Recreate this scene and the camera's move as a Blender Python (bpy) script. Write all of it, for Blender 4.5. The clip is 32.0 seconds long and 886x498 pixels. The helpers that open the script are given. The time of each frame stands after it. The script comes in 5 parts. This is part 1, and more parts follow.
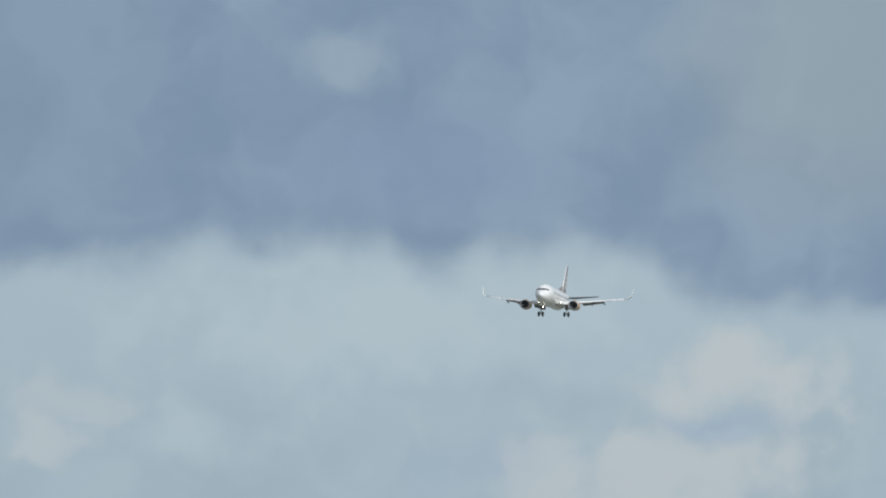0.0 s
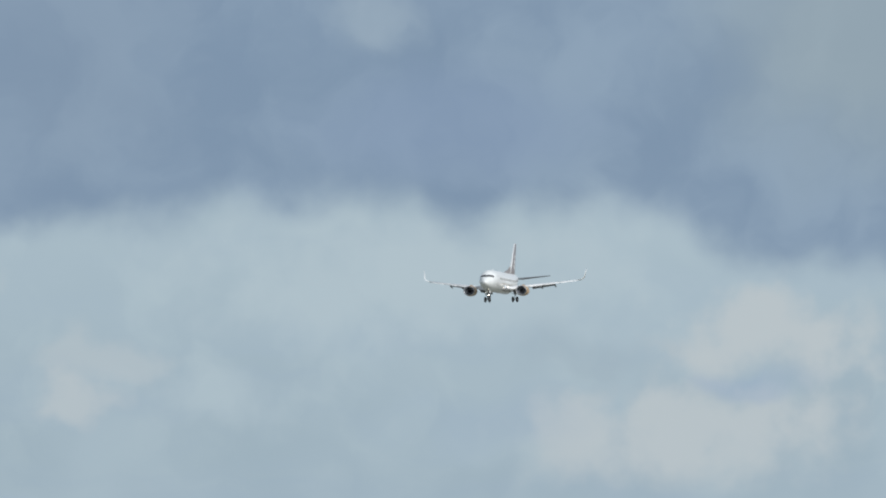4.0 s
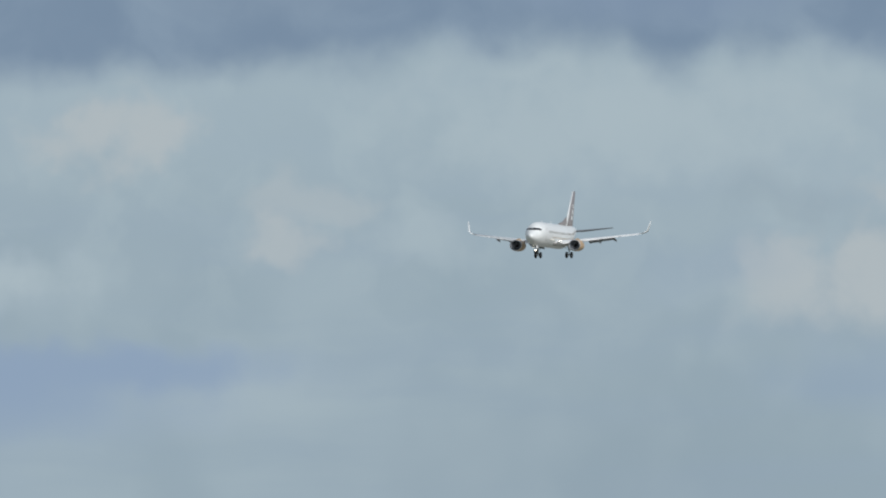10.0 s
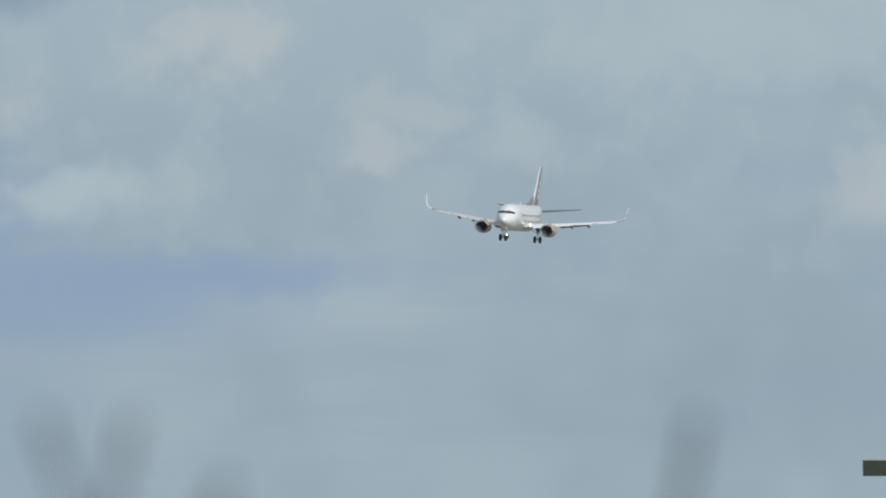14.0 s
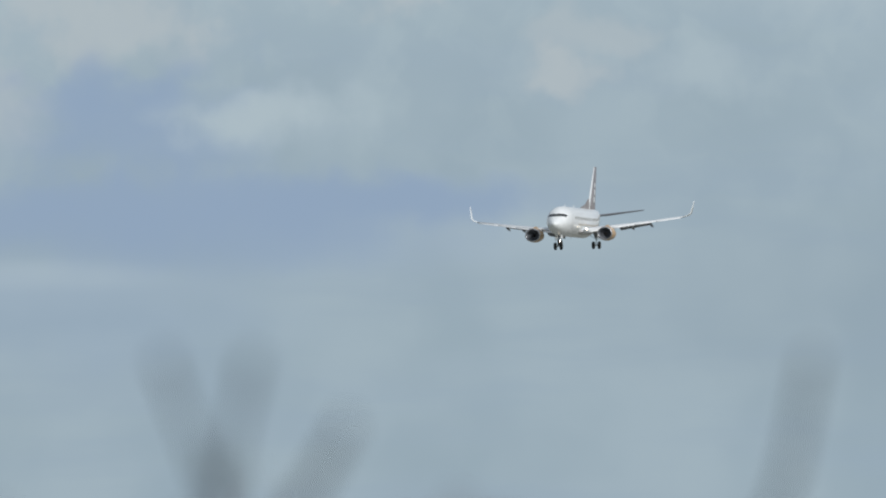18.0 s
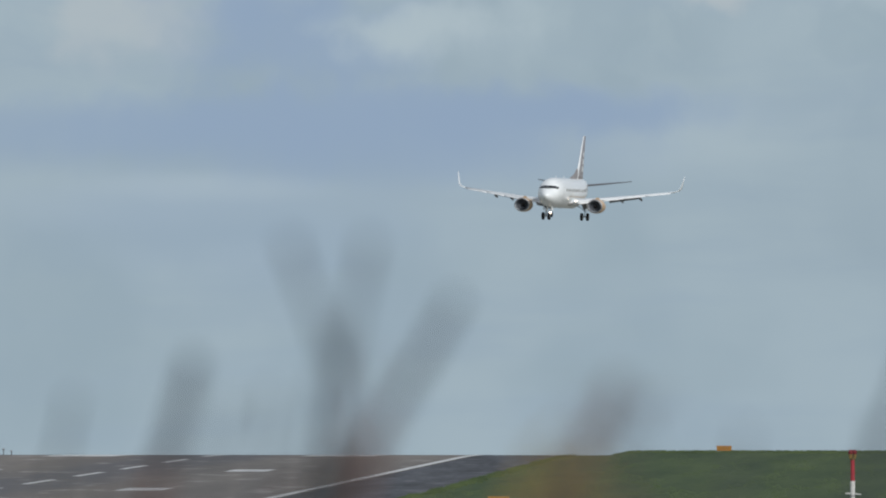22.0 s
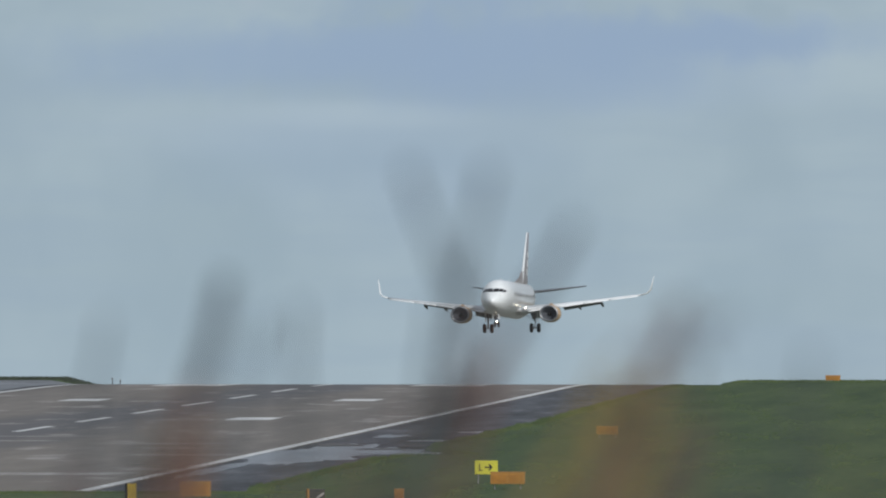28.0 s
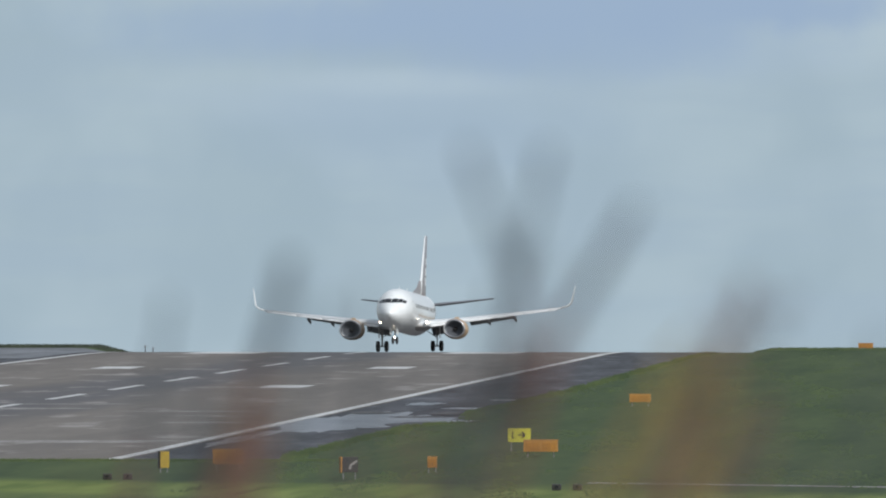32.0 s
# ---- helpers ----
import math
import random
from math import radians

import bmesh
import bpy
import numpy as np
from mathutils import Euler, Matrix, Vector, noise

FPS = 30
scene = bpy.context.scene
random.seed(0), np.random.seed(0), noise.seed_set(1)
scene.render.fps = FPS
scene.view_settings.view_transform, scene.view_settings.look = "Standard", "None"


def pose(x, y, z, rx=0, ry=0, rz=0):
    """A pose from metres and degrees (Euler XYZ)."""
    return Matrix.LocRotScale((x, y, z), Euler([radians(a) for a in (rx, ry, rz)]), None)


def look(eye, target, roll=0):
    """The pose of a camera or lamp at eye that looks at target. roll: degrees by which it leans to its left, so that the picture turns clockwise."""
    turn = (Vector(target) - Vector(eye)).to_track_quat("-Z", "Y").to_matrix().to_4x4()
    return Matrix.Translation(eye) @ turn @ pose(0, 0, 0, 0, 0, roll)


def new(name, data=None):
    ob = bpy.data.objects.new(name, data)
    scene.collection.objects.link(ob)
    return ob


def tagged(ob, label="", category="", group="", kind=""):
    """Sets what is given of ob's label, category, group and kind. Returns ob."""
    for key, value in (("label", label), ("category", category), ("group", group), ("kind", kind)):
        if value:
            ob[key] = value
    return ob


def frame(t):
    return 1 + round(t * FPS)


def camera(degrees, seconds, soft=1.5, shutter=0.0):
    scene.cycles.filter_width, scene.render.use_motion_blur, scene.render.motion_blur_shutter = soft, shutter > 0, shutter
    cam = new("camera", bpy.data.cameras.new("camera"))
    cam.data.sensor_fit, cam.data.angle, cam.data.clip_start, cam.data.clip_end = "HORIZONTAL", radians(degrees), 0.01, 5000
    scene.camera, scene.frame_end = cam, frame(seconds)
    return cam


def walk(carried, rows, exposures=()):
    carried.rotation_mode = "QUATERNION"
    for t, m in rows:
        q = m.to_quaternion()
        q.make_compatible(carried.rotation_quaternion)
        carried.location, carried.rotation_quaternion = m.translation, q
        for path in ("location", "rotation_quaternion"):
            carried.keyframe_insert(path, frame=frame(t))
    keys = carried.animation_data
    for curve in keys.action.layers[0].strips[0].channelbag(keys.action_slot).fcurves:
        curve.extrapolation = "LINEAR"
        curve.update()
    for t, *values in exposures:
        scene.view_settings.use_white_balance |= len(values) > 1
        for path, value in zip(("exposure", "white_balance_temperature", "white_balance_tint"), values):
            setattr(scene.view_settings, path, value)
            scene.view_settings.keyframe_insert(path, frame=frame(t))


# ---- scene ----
# A long lens on a mound beside an airfield, following a landing airliner.
cam = camera(3.6363, 32.0, soft=2.0)
cam.data.dof.use_dof = True
cam.data.dof.focus_distance = 1500.0
cam.data.dof.aperture_fstop = 14.0
cam.data.dof.aperture_blades = 0
EXPOSURE = ((0, 0.03), (1, 0.07), (2, 0.03), (5, 0.08), (7, 0.08), (7.6, -0.04), (8, -0.11), (10, -0.1), (12, -0.12), (14.5, -0.08), (17, -0.07), (19, -0.04), (19.6, 0.0), (20, 0.09), (20.5, 0.03), (21, -0.05),
            (23, -0.06), (25, -0.06), (26, -0.09), (26.5, -0.07), (28.5, 0.03), (30, 0.05), (31, 0.15), (32, 0.17))
walk(cam, [
    (0, pose(-0.0632, 1.011, 12.5569, 92.2216, 0, 0.5475)),
    (0.5, pose(-0.0632, 1.011, 12.5569, 92.2538, 0, 0.5850)),
    (1, pose(-0.0632, 1.011, 12.5569, 91.9238, 0, 0.6032)),
    (1.5, pose(-0.0632, 1.011, 12.5569, 92.0365, 0, 0.4002)),
    (2, pose(-0.0632, 1.011, 12.5569, 92.0165, 0, 0.4608)),
    (2.5, pose(-0.0632, 1.011, 12.5569, 92.0239, 0, 0.5102)),
    (4.5, pose(-0.0632, 1.011, 12.5569, 91.9319, 0, 0.7038)),
    (5, pose(-0.0632, 1.011, 12.5569, 91.8824, 0, 0.7449)),
    (5.5, pose(-0.0632, 1.011, 12.5569, 91.8232, 0, 0.8050)),
    (6, pose(-0.0632, 1.011, 12.5569, 91.6916, 0, 0.9827)),
    (6.5, pose(-0.0632, 1.011, 12.5569, 91.6336, 0, 1.0809)),
    (7, pose(-0.0632, 1.011, 12.5569, 91.5449, 0, 1.2143)),
    (7.5, pose(-0.0632, 1.011, 12.5569, 91.4847, 0, 1.2706)),
    (8, pose(-0.0632, 1.011, 12.5569, 91.4575, 0, 1.3576)),
    (8.5, pose(-0.0632, 1.011, 12.5569, 91.4656, 0, 1.3871)),
    (9, pose(-0.0632, 1.011, 12.5569, 91.4801, 0, 1.4020)),
    (9.5, pose(-0.0632, 1.011, 12.5569, 91.4614, 0, 1.3863)),
    (10, pose(-0.0632, 1.011, 12.5569, 91.4560, 0, 1.4083)),
    (10.5, pose(-0.0632, 1.011, 12.5569, 91.4522, 0, 1.4484)),
    (11, pose(-0.0632, 1.011, 12.5569, 91.4639, 0, 1.4705)),
    (11.5, pose(-0.0602, 1.011, 12.5580, 91.4560, 0, 1.4956)),
    (12, pose(-0.0571, 1.011, 12.5240, 91.4115, 0, 1.4948)),
    (12.5, pose(-0.0540, 1.011, 12.4899, 91.3032, 0, 1.5148)),
    (13, pose(-0.0483, 1.011, 12.4882, 91.2243, 0, 1.5867)),
    (13.5, pose(-0.0423, 1.011, 12.4819, 91.1825, 0, 1.6494)),
    (14, pose(-0.0483, 1.011, 12.4780, 91.1245, 0, 1.6981)),
    (14.5, pose(-0.0490, 1.011, 12.4752, 91.0851, 0, 1.7723)),
    (16.5, pose(-0.0281, 1.011, 12.4752, 90.9464, 0, 2.2256)),
    (17, pose(-0.0280, 1.011, 12.4842, 90.9033, 0, 2.2955)),
    (17.5, pose(-0.0216, 1.011, 12.4785, 90.8564, 0, 2.3483)),
    (18, pose(-0.0175, 1.011, 12.4889, 90.8037, 0, 2.3906)),
    (18.5, pose(-0.0253, 1.011, 12.4908, 90.7498, 0, 2.4223)),
    (19, pose(-0.0226, 1.011, 12.5006, 90.6922, 0, 2.4715)),
    (19.5, pose(-0.0258, 1.011, 12.4833, 90.5938, 0, 2.5068)),
    (20, pose(-0.0548, 0.000, 12.5061, 90.3248, 0, 2.5702)),
    (20.5, pose(0.0027, 0.000, 12.5032, 90.4106, 0, 2.6769)),
    (21, pose(0.0396, 0.000, 12.4899, 90.4407, 0, 2.6699)),
    (21.5, pose(0.0335, 0.000, 12.5004, 90.3433, 0, 2.7117)),
    (22, pose(0.0258, 0.000, 12.4919, 90.2714, 0, 2.7998)),
    (22.5, pose(0.0452, 0.000, 12.5040, 90.2320, 0, 2.8648)),
    (23, pose(0.0379, 0.000, 12.4923, 90.2180, 0, 2.9089)),
    (23.5, pose(0.0278, 0.000, 12.4935, 90.2111, 0, 2.9413)),
    (24, pose(0.0404, 0.000, 12.4903, 90.2018, 0, 2.9483)),
    (24.5, pose(0.0019, 0.000, 12.4984, 90.1485, 0, 3.0109)),
    (25, pose(0.0367, 0.000, 12.4939, 90.1044, 0, 3.0666)),
    (25.5, pose(0.0258, 0.000, 12.4866, 90.0881, 0, 3.1084)),
    (26, pose(0.0023, 0.000, 12.4866, 90.0650, 0, 3.1594)),
    (26.5, pose(0.0327, 0.000, 12.4879, 90.0348, 0, 3.2127)),
    (28.5, pose(-0.0005, 0.000, 12.4931, 89.9698, 0, 3.2475)),
    (29, pose(-0.0888, 0.000, 12.5065, 89.9513, 0, 3.2568)),
    (29.5, pose(0.0193, 0.000, 12.4968, 89.9142, 0, 3.2986)),
    (30, pose(0.0298, 0.000, 12.5000, 89.8724, 0, 3.3566)),
    (30.5, pose(0.0185, 0.000, 12.5012, 89.8515, 0, 3.3774)),
    (31, pose(0.0266, 0.000, 12.4919, 89.8423, 0, 3.3751)),
    (31.5, pose(0.0246, 0.000, 12.4887, 89.8446, 0, 3.3774)),
    (32, pose(-0.0005, 0.000, 12.5000, 89.8492, 0, 3.3798)),
], exposures=EXPOSURE)

# ---- light ----
SUN_EL, SUN_AZ = radians(30), radians(146)      # azimuth clockwise from +Y
world = bpy.data.worlds.new("world")
scene.world = world
world.use_nodes = True
wt = world.node_tree
wt.nodes.clear()
w_out = wt.nodes.new("ShaderNodeOutputWorld")
w_bg = wt.nodes.new("ShaderNodeBackground")
w_sky = wt.nodes.new("ShaderNodeTexSky")
w_sky.sky_type = "NISHITA"
w_sky.sun_disc = False
w_sky.sun_elevation, w_sky.sun_rotation = SUN_EL, SUN_AZ
w_tc = wt.nodes.new("ShaderNodeTexCoord")
w_n = wt.nodes.new("ShaderNodeTexNoise")
w_n.inputs["Scale"].default_value = 3.0
w_n.inputs["Detail"].default_value = 5.0
w_r = wt.nodes.new("ShaderNodeValToRGB")
w_r.color_ramp.elements[0].position, w_r.color_ramp.elements[0].color = 0.35, (2.6, 3.0, 3.5, 1)
w_r.color_ramp.elements[1].position, w_r.color_ramp.elements[1].color = 0.65, (4.6, 5.0, 5.4, 1)
w_mix = wt.nodes.new("ShaderNodeMix")
w_mix.data_type = "RGBA"
w_mix.inputs[0].default_value = 0.8
wt.links.new(w_tc.outputs["Generated"], w_n.inputs["Vector"])
wt.links.new(w_n.outputs["Fac"], w_r.inputs["Fac"])
wt.links.new(w_sky.outputs["Color"], w_mix.inputs[6])
wt.links.new(w_r.outputs["Color"], w_mix.inputs[7])
wt.links.new(w_mix.outputs[2], w_bg.inputs["Color"])
w_bg.inputs["Strength"].default_value = 0.11
wt.links.new(w_bg.outputs["Background"], w_out.inputs["Surface"])

sun = new("sun", bpy.data.lights.new("sun", "SUN"))
sun.data.energy, sun.data.angle, sun.data.color = 2.85, radians(3.0), (1.0, 0.985, 0.965)
to_sun = Vector((math.sin(SUN_AZ) * math.cos(SUN_EL), math.cos(SUN_AZ) * math.cos(SUN_EL), math.sin(SUN_EL)))
sun.matrix_world = look(to_sun * 300 + Vector((0, 600, 0)), (0, 600, 0))


# ---- materials ----
def srgb(r, g, b):
    return tuple(((c / 255 + 0.055) / 1.055) ** 2.4 if c > 10 else c / 3294 for c in (r, g, b)) + (1.0,)


def mat(name, color, rough=0.5, metal=0.0, vary=0.0, scale=1.0, bump=0.0, bump_scale=20.0, stretch=(1, 1, 1), second=None, lo=0.4, hi=0.65, coat=0.0, per_object=0.0):
    """A procedural surface: two noises vary the colour, a third gives relief."""
    m = bpy.data.materials.new(name)
    m.use_nodes = True
    nt = m.node_tree
    b = nt.nodes["Principled BSDF"]
    b.inputs["Roughness"].default_value, b.inputs["Metallic"].default_value = rough, metal
    b.inputs["Coat Weight"].default_value = coat
    tc = nt.nodes.new("ShaderNodeTexCoord")
    mp = nt.nodes.new("ShaderNodeMapping")
    mp.inputs["Scale"].default_value = stretch
    nt.links.new(tc.outputs["Object"], mp.inputs["Vector"])
    base = (*color[:3], 1.0)
    dark = tuple(c * (1 - vary) for c in color[:3]) + (1.0,) if second is None else (*second[:3], 1.0)
    n1 = nt.nodes.new("ShaderNodeTexNoise")
    n1.inputs["Scale"].default_value, n1.inputs["Detail"].default_value = scale, 6.0
    n2 = nt.nodes.new("ShaderNodeTexNoise")
    n2.inputs["Scale"].default_value, n2.inputs["Detail"].default_value = scale * 7.3, 4.0
    for n in (n1, n2):
        nt.links.new(mp.outputs["Vector"], n.inputs["Vector"])
    add = nt.nodes.new("ShaderNodeMath")
    add.operation = "MULTIPLY_ADD"
    add.inputs[1].default_value = 0.35
    nt.links.new(n2.outputs["Fac"], add.inputs[0])
    sc = nt.nodes.new("ShaderNodeMath")
    sc.operation = "MULTIPLY"
    sc.inputs[1].default_value = 0.65
    nt.links.new(n1.outputs["Fac"], sc.inputs[0])
    nt.links.new(sc.outputs[0], add.inputs[2])
    rp = nt.nodes.new("ShaderNodeValToRGB")
    rp.color_ramp.elements[0].position, rp.color_ramp.elements[0].color = lo, dark
    rp.color_ramp.elements[1].position, rp.color_ramp.elements[1].color = hi, base
    nt.links.new(add.outputs[0], rp.inputs["Fac"])
    out = rp.outputs["Color"]
    if per_object:
        oi = nt.nodes.new("ShaderNodeObjectInfo")
        hv = nt.nodes.new("ShaderNodeHueSaturation")
        mr = nt.nodes.new("ShaderNodeMapRange")
        mr.inputs["To Min"].default_value, mr.inputs["To Max"].default_value = 1 - per_object, 1 + per_object
        nt.links.new(oi.outputs["Random"], mr.inputs["Value"])
        nt.links.new(mr.outputs[0], hv.inputs["Value"])
        nt.links.new(out, hv.inputs["Color"])
        out = hv.outputs["Color"]
    nt.links.new(out, b.inputs["Base Color"])
    if bump:
        n3 = nt.nodes.new("ShaderNodeTexNoise")
        n3.inputs["Scale"].default_value, n3.inputs["Detail"].default_value = bump_scale, 5.0
        nt.links.new(mp.outputs["Vector"], n3.inputs["Vector"])
        bp = nt.nodes.new("ShaderNodeBump")
        bp.inputs["Strength"].default_value, bp.inputs["Distance"].default_value = bump, 0.05
        nt.links.new(n3.outputs["Fac"], bp.inputs["Height"])
        nt.links.new(bp.outputs["Normal"], b.inputs["Normal"])
    return m


def glow(name, color, strength):
    m = bpy.data.materials.new(name)
    m.use_nodes = True
    b = m.node_tree.nodes["Principled BSDF"]
    b.inputs["Base Color"].default_value = (*color, 1)
    b.inputs["Emission Color"].default_value = (*color, 1)
    b.inputs["Emission Strength"].default_value = strength
    return m


M_WHITE = mat("white_paint", (0.82, 0.845, 0.845), 0.32, vary=0.05, scale=0.6, coat=0.3, second=(0.73, 0.76, 0.765))
M_WING = mat("wing_grey_paint", (0.62, 0.65, 0.67), 0.4, vary=0.1, scale=0.9, stretch=(0.5, 2, 2))
M_BELLY = mat("belly_grey_paint", (0.5, 0.5, 0.5), 0.4, vary=0.15, scale=0.8)
M_GOLD = mat("gold_tan_paint", (0.52, 0.36, 0.21), 0.4, vary=0.12, scale=1.2, coat=0.15)
M_TAUPE = mat("taupe_tail_paint", (0.25, 0.225, 0.225), 0.4, vary=0.15, scale=0.6, coat=0.3)
M_STRIPE = mat("tan_stripe_paint", (0.62, 0.57, 0.5), 0.4, vary=0.2, scale=2.0)
M_METAL = mat("bare_aluminium", (0.5, 0.51, 0.53), 0.42, 1.0, vary=0.1, scale=4)
M_STEEL = mat("gear_steel", (0.3, 0.3, 0.31), 0.45, 0.6, vary=0.2, scale=6)
M_DARK = mat("dark_intake", (0.25, 0.275, 0.31), 0.6, vary=0.3, scale=5)
M_BLADE = mat("fan_blade_metal", (0.15, 0.16, 0.18), 0.65, 0.1, vary=0.2, scale=6)
M_GLASS = mat("cockpit_glass", (0.015, 0.018, 0.022), 0.08, vary=0.2, scale=3)
M_CABIN = mat("cabin_window_pane", (0.4, 0.385, 0.36), 0.2, vary=0.2, scale=3)
M_STAB = mat("dark_grey_tailplane", (0.13, 0.14, 0.16), 0.45, vary=0.15, scale=1.0)
M_SLAT = mat("light_slat_paint", (0.7, 0.72, 0.73), 0.38, vary=0.08, scale=1.5)
# flaps and fairings: wing grey with their shade put into the colour
M_FLAP = mat("shaded_flap_grey", (0.2, 0.215, 0.235), 0.5, vary=0.15, scale=1.5)
M_TYRE = mat("tyre_rubber", (0.02, 0.02, 0.021), 0.8, vary=0.3, scale=8, bump=0.2)
M_GLINT = glow("glint_bead", (1.0, 0.9, 0.75), 3.4)
M_LAMP = glow("landing_lamp", (1.0, 0.88, 0.7), 19.0)


def grass_material():
    m = mat("airfield_grass", (0.08, 0.11, 0.05), 0.95, scale=0.25, second=(0.046, 0.07, 0.036), lo=0.34, hi=0.66, bump=0.5, bump_scale=3.0, stretch=(1, 0.06, 1))
    nt = m.node_tree
    b = nt.nodes["Principled BSDF"]
    b.inputs["Specular IOR Level"].default_value = 0.1
    tc = nt.nodes.new("ShaderNodeTexCoord")
    sp = nt.nodes.new("ShaderNodeSeparateXYZ")
    nt.links.new(tc.outputs["Object"], sp.inputs["Vector"])
    # drier, lighter grass of the strip in front of the runway end, and a bluish tint across the verge
    n = nt.nodes.new("ShaderNodeTexNoise")
    n.inputs["Scale"].default_value, n.inputs["Detail"].default_value = 0.03, 4.0
    nt.links.new(tc.outputs["Object"], n.inputs["Vector"])
    y = nt.nodes.new("ShaderNodeMath")
    y.operation = "MULTIPLY_ADD"
    y.inputs[1].default_value = 34.0
    lean = nt.nodes.new("ShaderNodeMath")
    lean.operation = "MULTIPLY_ADD"
    lean.inputs[1].default_value = 0.8
    nt.links.new(sp.outputs["X"], lean.inputs[0])
    nt.links.new(sp.outputs["Y"], lean.inputs[2])
    nt.links.new(n.outputs["Fac"], y.inputs[0])
    nt.links.new(lean.outputs[0], y.inputs[2])
    mr = nt.nodes.new("ShaderNodeMapRange")
    mr.inputs["From Min"].default_value, mr.inputs["From Max"].default_value = 628.0, 616.0
    nt.links.new(y.outputs[0], mr.inputs["Value"])
    # the mown strip ends again nearer to the mound
    near = nt.nodes.new("ShaderNodeMapRange")
    near.inputs["From Min"].default_value, near.inputs["From Max"].default_value = 588.0, 600.0
    near.inputs["To Min"].default_value = 0.35
    nt.links.new(y.outputs[0], near.inputs["Value"])
    mown = nt.nodes.new("ShaderNodeMath")
    mown.operation = "MULTIPLY"
    nt.links.new(mr.outputs[0], mown.inputs[0])
    nt.links.new(near.outputs[0], mown.inputs[1])
    mx = nt.nodes.new("ShaderNodeMix")
    mx.data_type = "RGBA"
    old = b.inputs["Base Color"].links[0].from_socket
    n4 = nt.nodes.new("ShaderNodeTexNoise")
    n4.inputs["Scale"].default_value, n4.inputs["Detail"].default_value = 0.5, 6.0
    m4 = nt.nodes.new("ShaderNodeMapping")
    m4.inputs["Scale"].default_value = (1, 0.07, 1)
    nt.links.new(tc.outputs["Object"], m4.inputs["Vector"])
    nt.links.new(m4.outputs[0], n4.inputs["Vector"])
    rp = nt.nodes.new("ShaderNodeValToRGB")
    rp.color_ramp.elements[0].position, rp.color_ramp.elements[0].color = 0.35, (0.105, 0.145, 0.045, 1)
    rp.color_ramp.elements[1].position, rp.color_ramp.elements[1].color = 0.65, (0.19, 0.235, 0.075, 1)
    nt.links.new(n4.outputs["Fac"], rp.inputs["Fac"])
    nt.links.new(mown.outputs[0], mx.inputs[0])
    nt.links.new(old, mx.inputs[6])
    nt.links.new(rp.outputs["Color"], mx.inputs[7])
    # unseen ground far beyond the airfield, made pale to bounce light under the airliner
    far = nt.nodes.new("ShaderNodeMapRange")
    far.inputs["From Min"].default_value, far.inputs["From Max"].default_value = 1450.0, 1700.0
    nt.links.new(sp.outputs["Y"], far.inputs["Value"])
    bounce_cells = nt.nodes.new("ShaderNodeTexVoronoi")
    bounce_cells.inputs["Scale"].default_value = 0.004
    nt.links.new(tc.outputs["Object"], bounce_cells.inputs["Vector"])
    fr = nt.nodes.new("ShaderNodeValToRGB")
    fr.color_ramp.elements[0].position, fr.color_ramp.elements[0].color = 0.2, (0.27, 0.265, 0.235, 1)
    fr.color_ramp.elements[1].position, fr.color_ramp.elements[1].color = 0.8, (0.19, 0.205, 0.16, 1)
    fs = nt.nodes.new("ShaderNodeSeparateColor")
    nt.links.new(bounce_cells.outputs["Color"], fs.inputs[0])
    nt.links.new(fs.outputs[0], fr.inputs["Fac"])
    m2 = nt.nodes.new("ShaderNodeMix")
    m2.data_type = "RGBA"
    nt.links.new(far.outputs[0], m2.inputs[0])
    nt.links.new(mx.outputs[2], m2.inputs[6])
    nt.links.new(fr.outputs["Color"], m2.inputs[7])
    nt.links.new(m2.outputs[2], b.inputs["Base Color"])
    return m


M_GRASS = grass_material()
M_RUNWAY = mat("worn_runway_concrete", (0.198, 0.178, 0.158), 0.75, scale=0.12, second=(0.122, 0.109, 0.099), lo=0.34, hi=0.66, stretch=(1, 0.07, 1), bump=0.15, bump_scale=3)


def streaks(m, pale, lo, hi, amount, sx, sy):
    """Worn, scrubbed and damp streaks that run across a pavement."""
    nt = m.node_tree
    b = nt.nodes["Principled BSDF"]
    tc = nt.nodes.new("ShaderNodeTexCoord")
    mp = nt.nodes.new("ShaderNodeMapping")
    mp.inputs["Scale"].default_value = (sx, sy, 1)
    n = nt.nodes.new("ShaderNodeTexNoise")
    n.inputs["Scale"].default_value, n.inputs["Detail"].default_value, n.inputs["Roughness"].default_value = 1.0, 5.0, 0.6
    r = nt.nodes.new("ShaderNodeMapRange")
    r.inputs["From Min"].default_value, r.inputs["From Max"].default_value, r.inputs["To Max"].default_value = lo, hi, amount
    mx = nt.nodes.new("ShaderNodeMix")
    mx.data_type = "RGBA"
    mx.inputs[7].default_value = (*pale, 1)
    nt.links.new(tc.outputs["Object"], mp.inputs["Vector"])
    nt.links.new(mp.outputs[0], n.inputs["Vector"])
    nt.links.new(n.outputs["Fac"], r.inputs["Value"])
    nt.links.new(r.outputs[0], mx.inputs[0])
    nt.links.new(b.inputs["Base Color"].links[0].from_socket, mx.inputs[6])
    nt.links.new(mx.outputs[2], b.inputs["Base Color"])


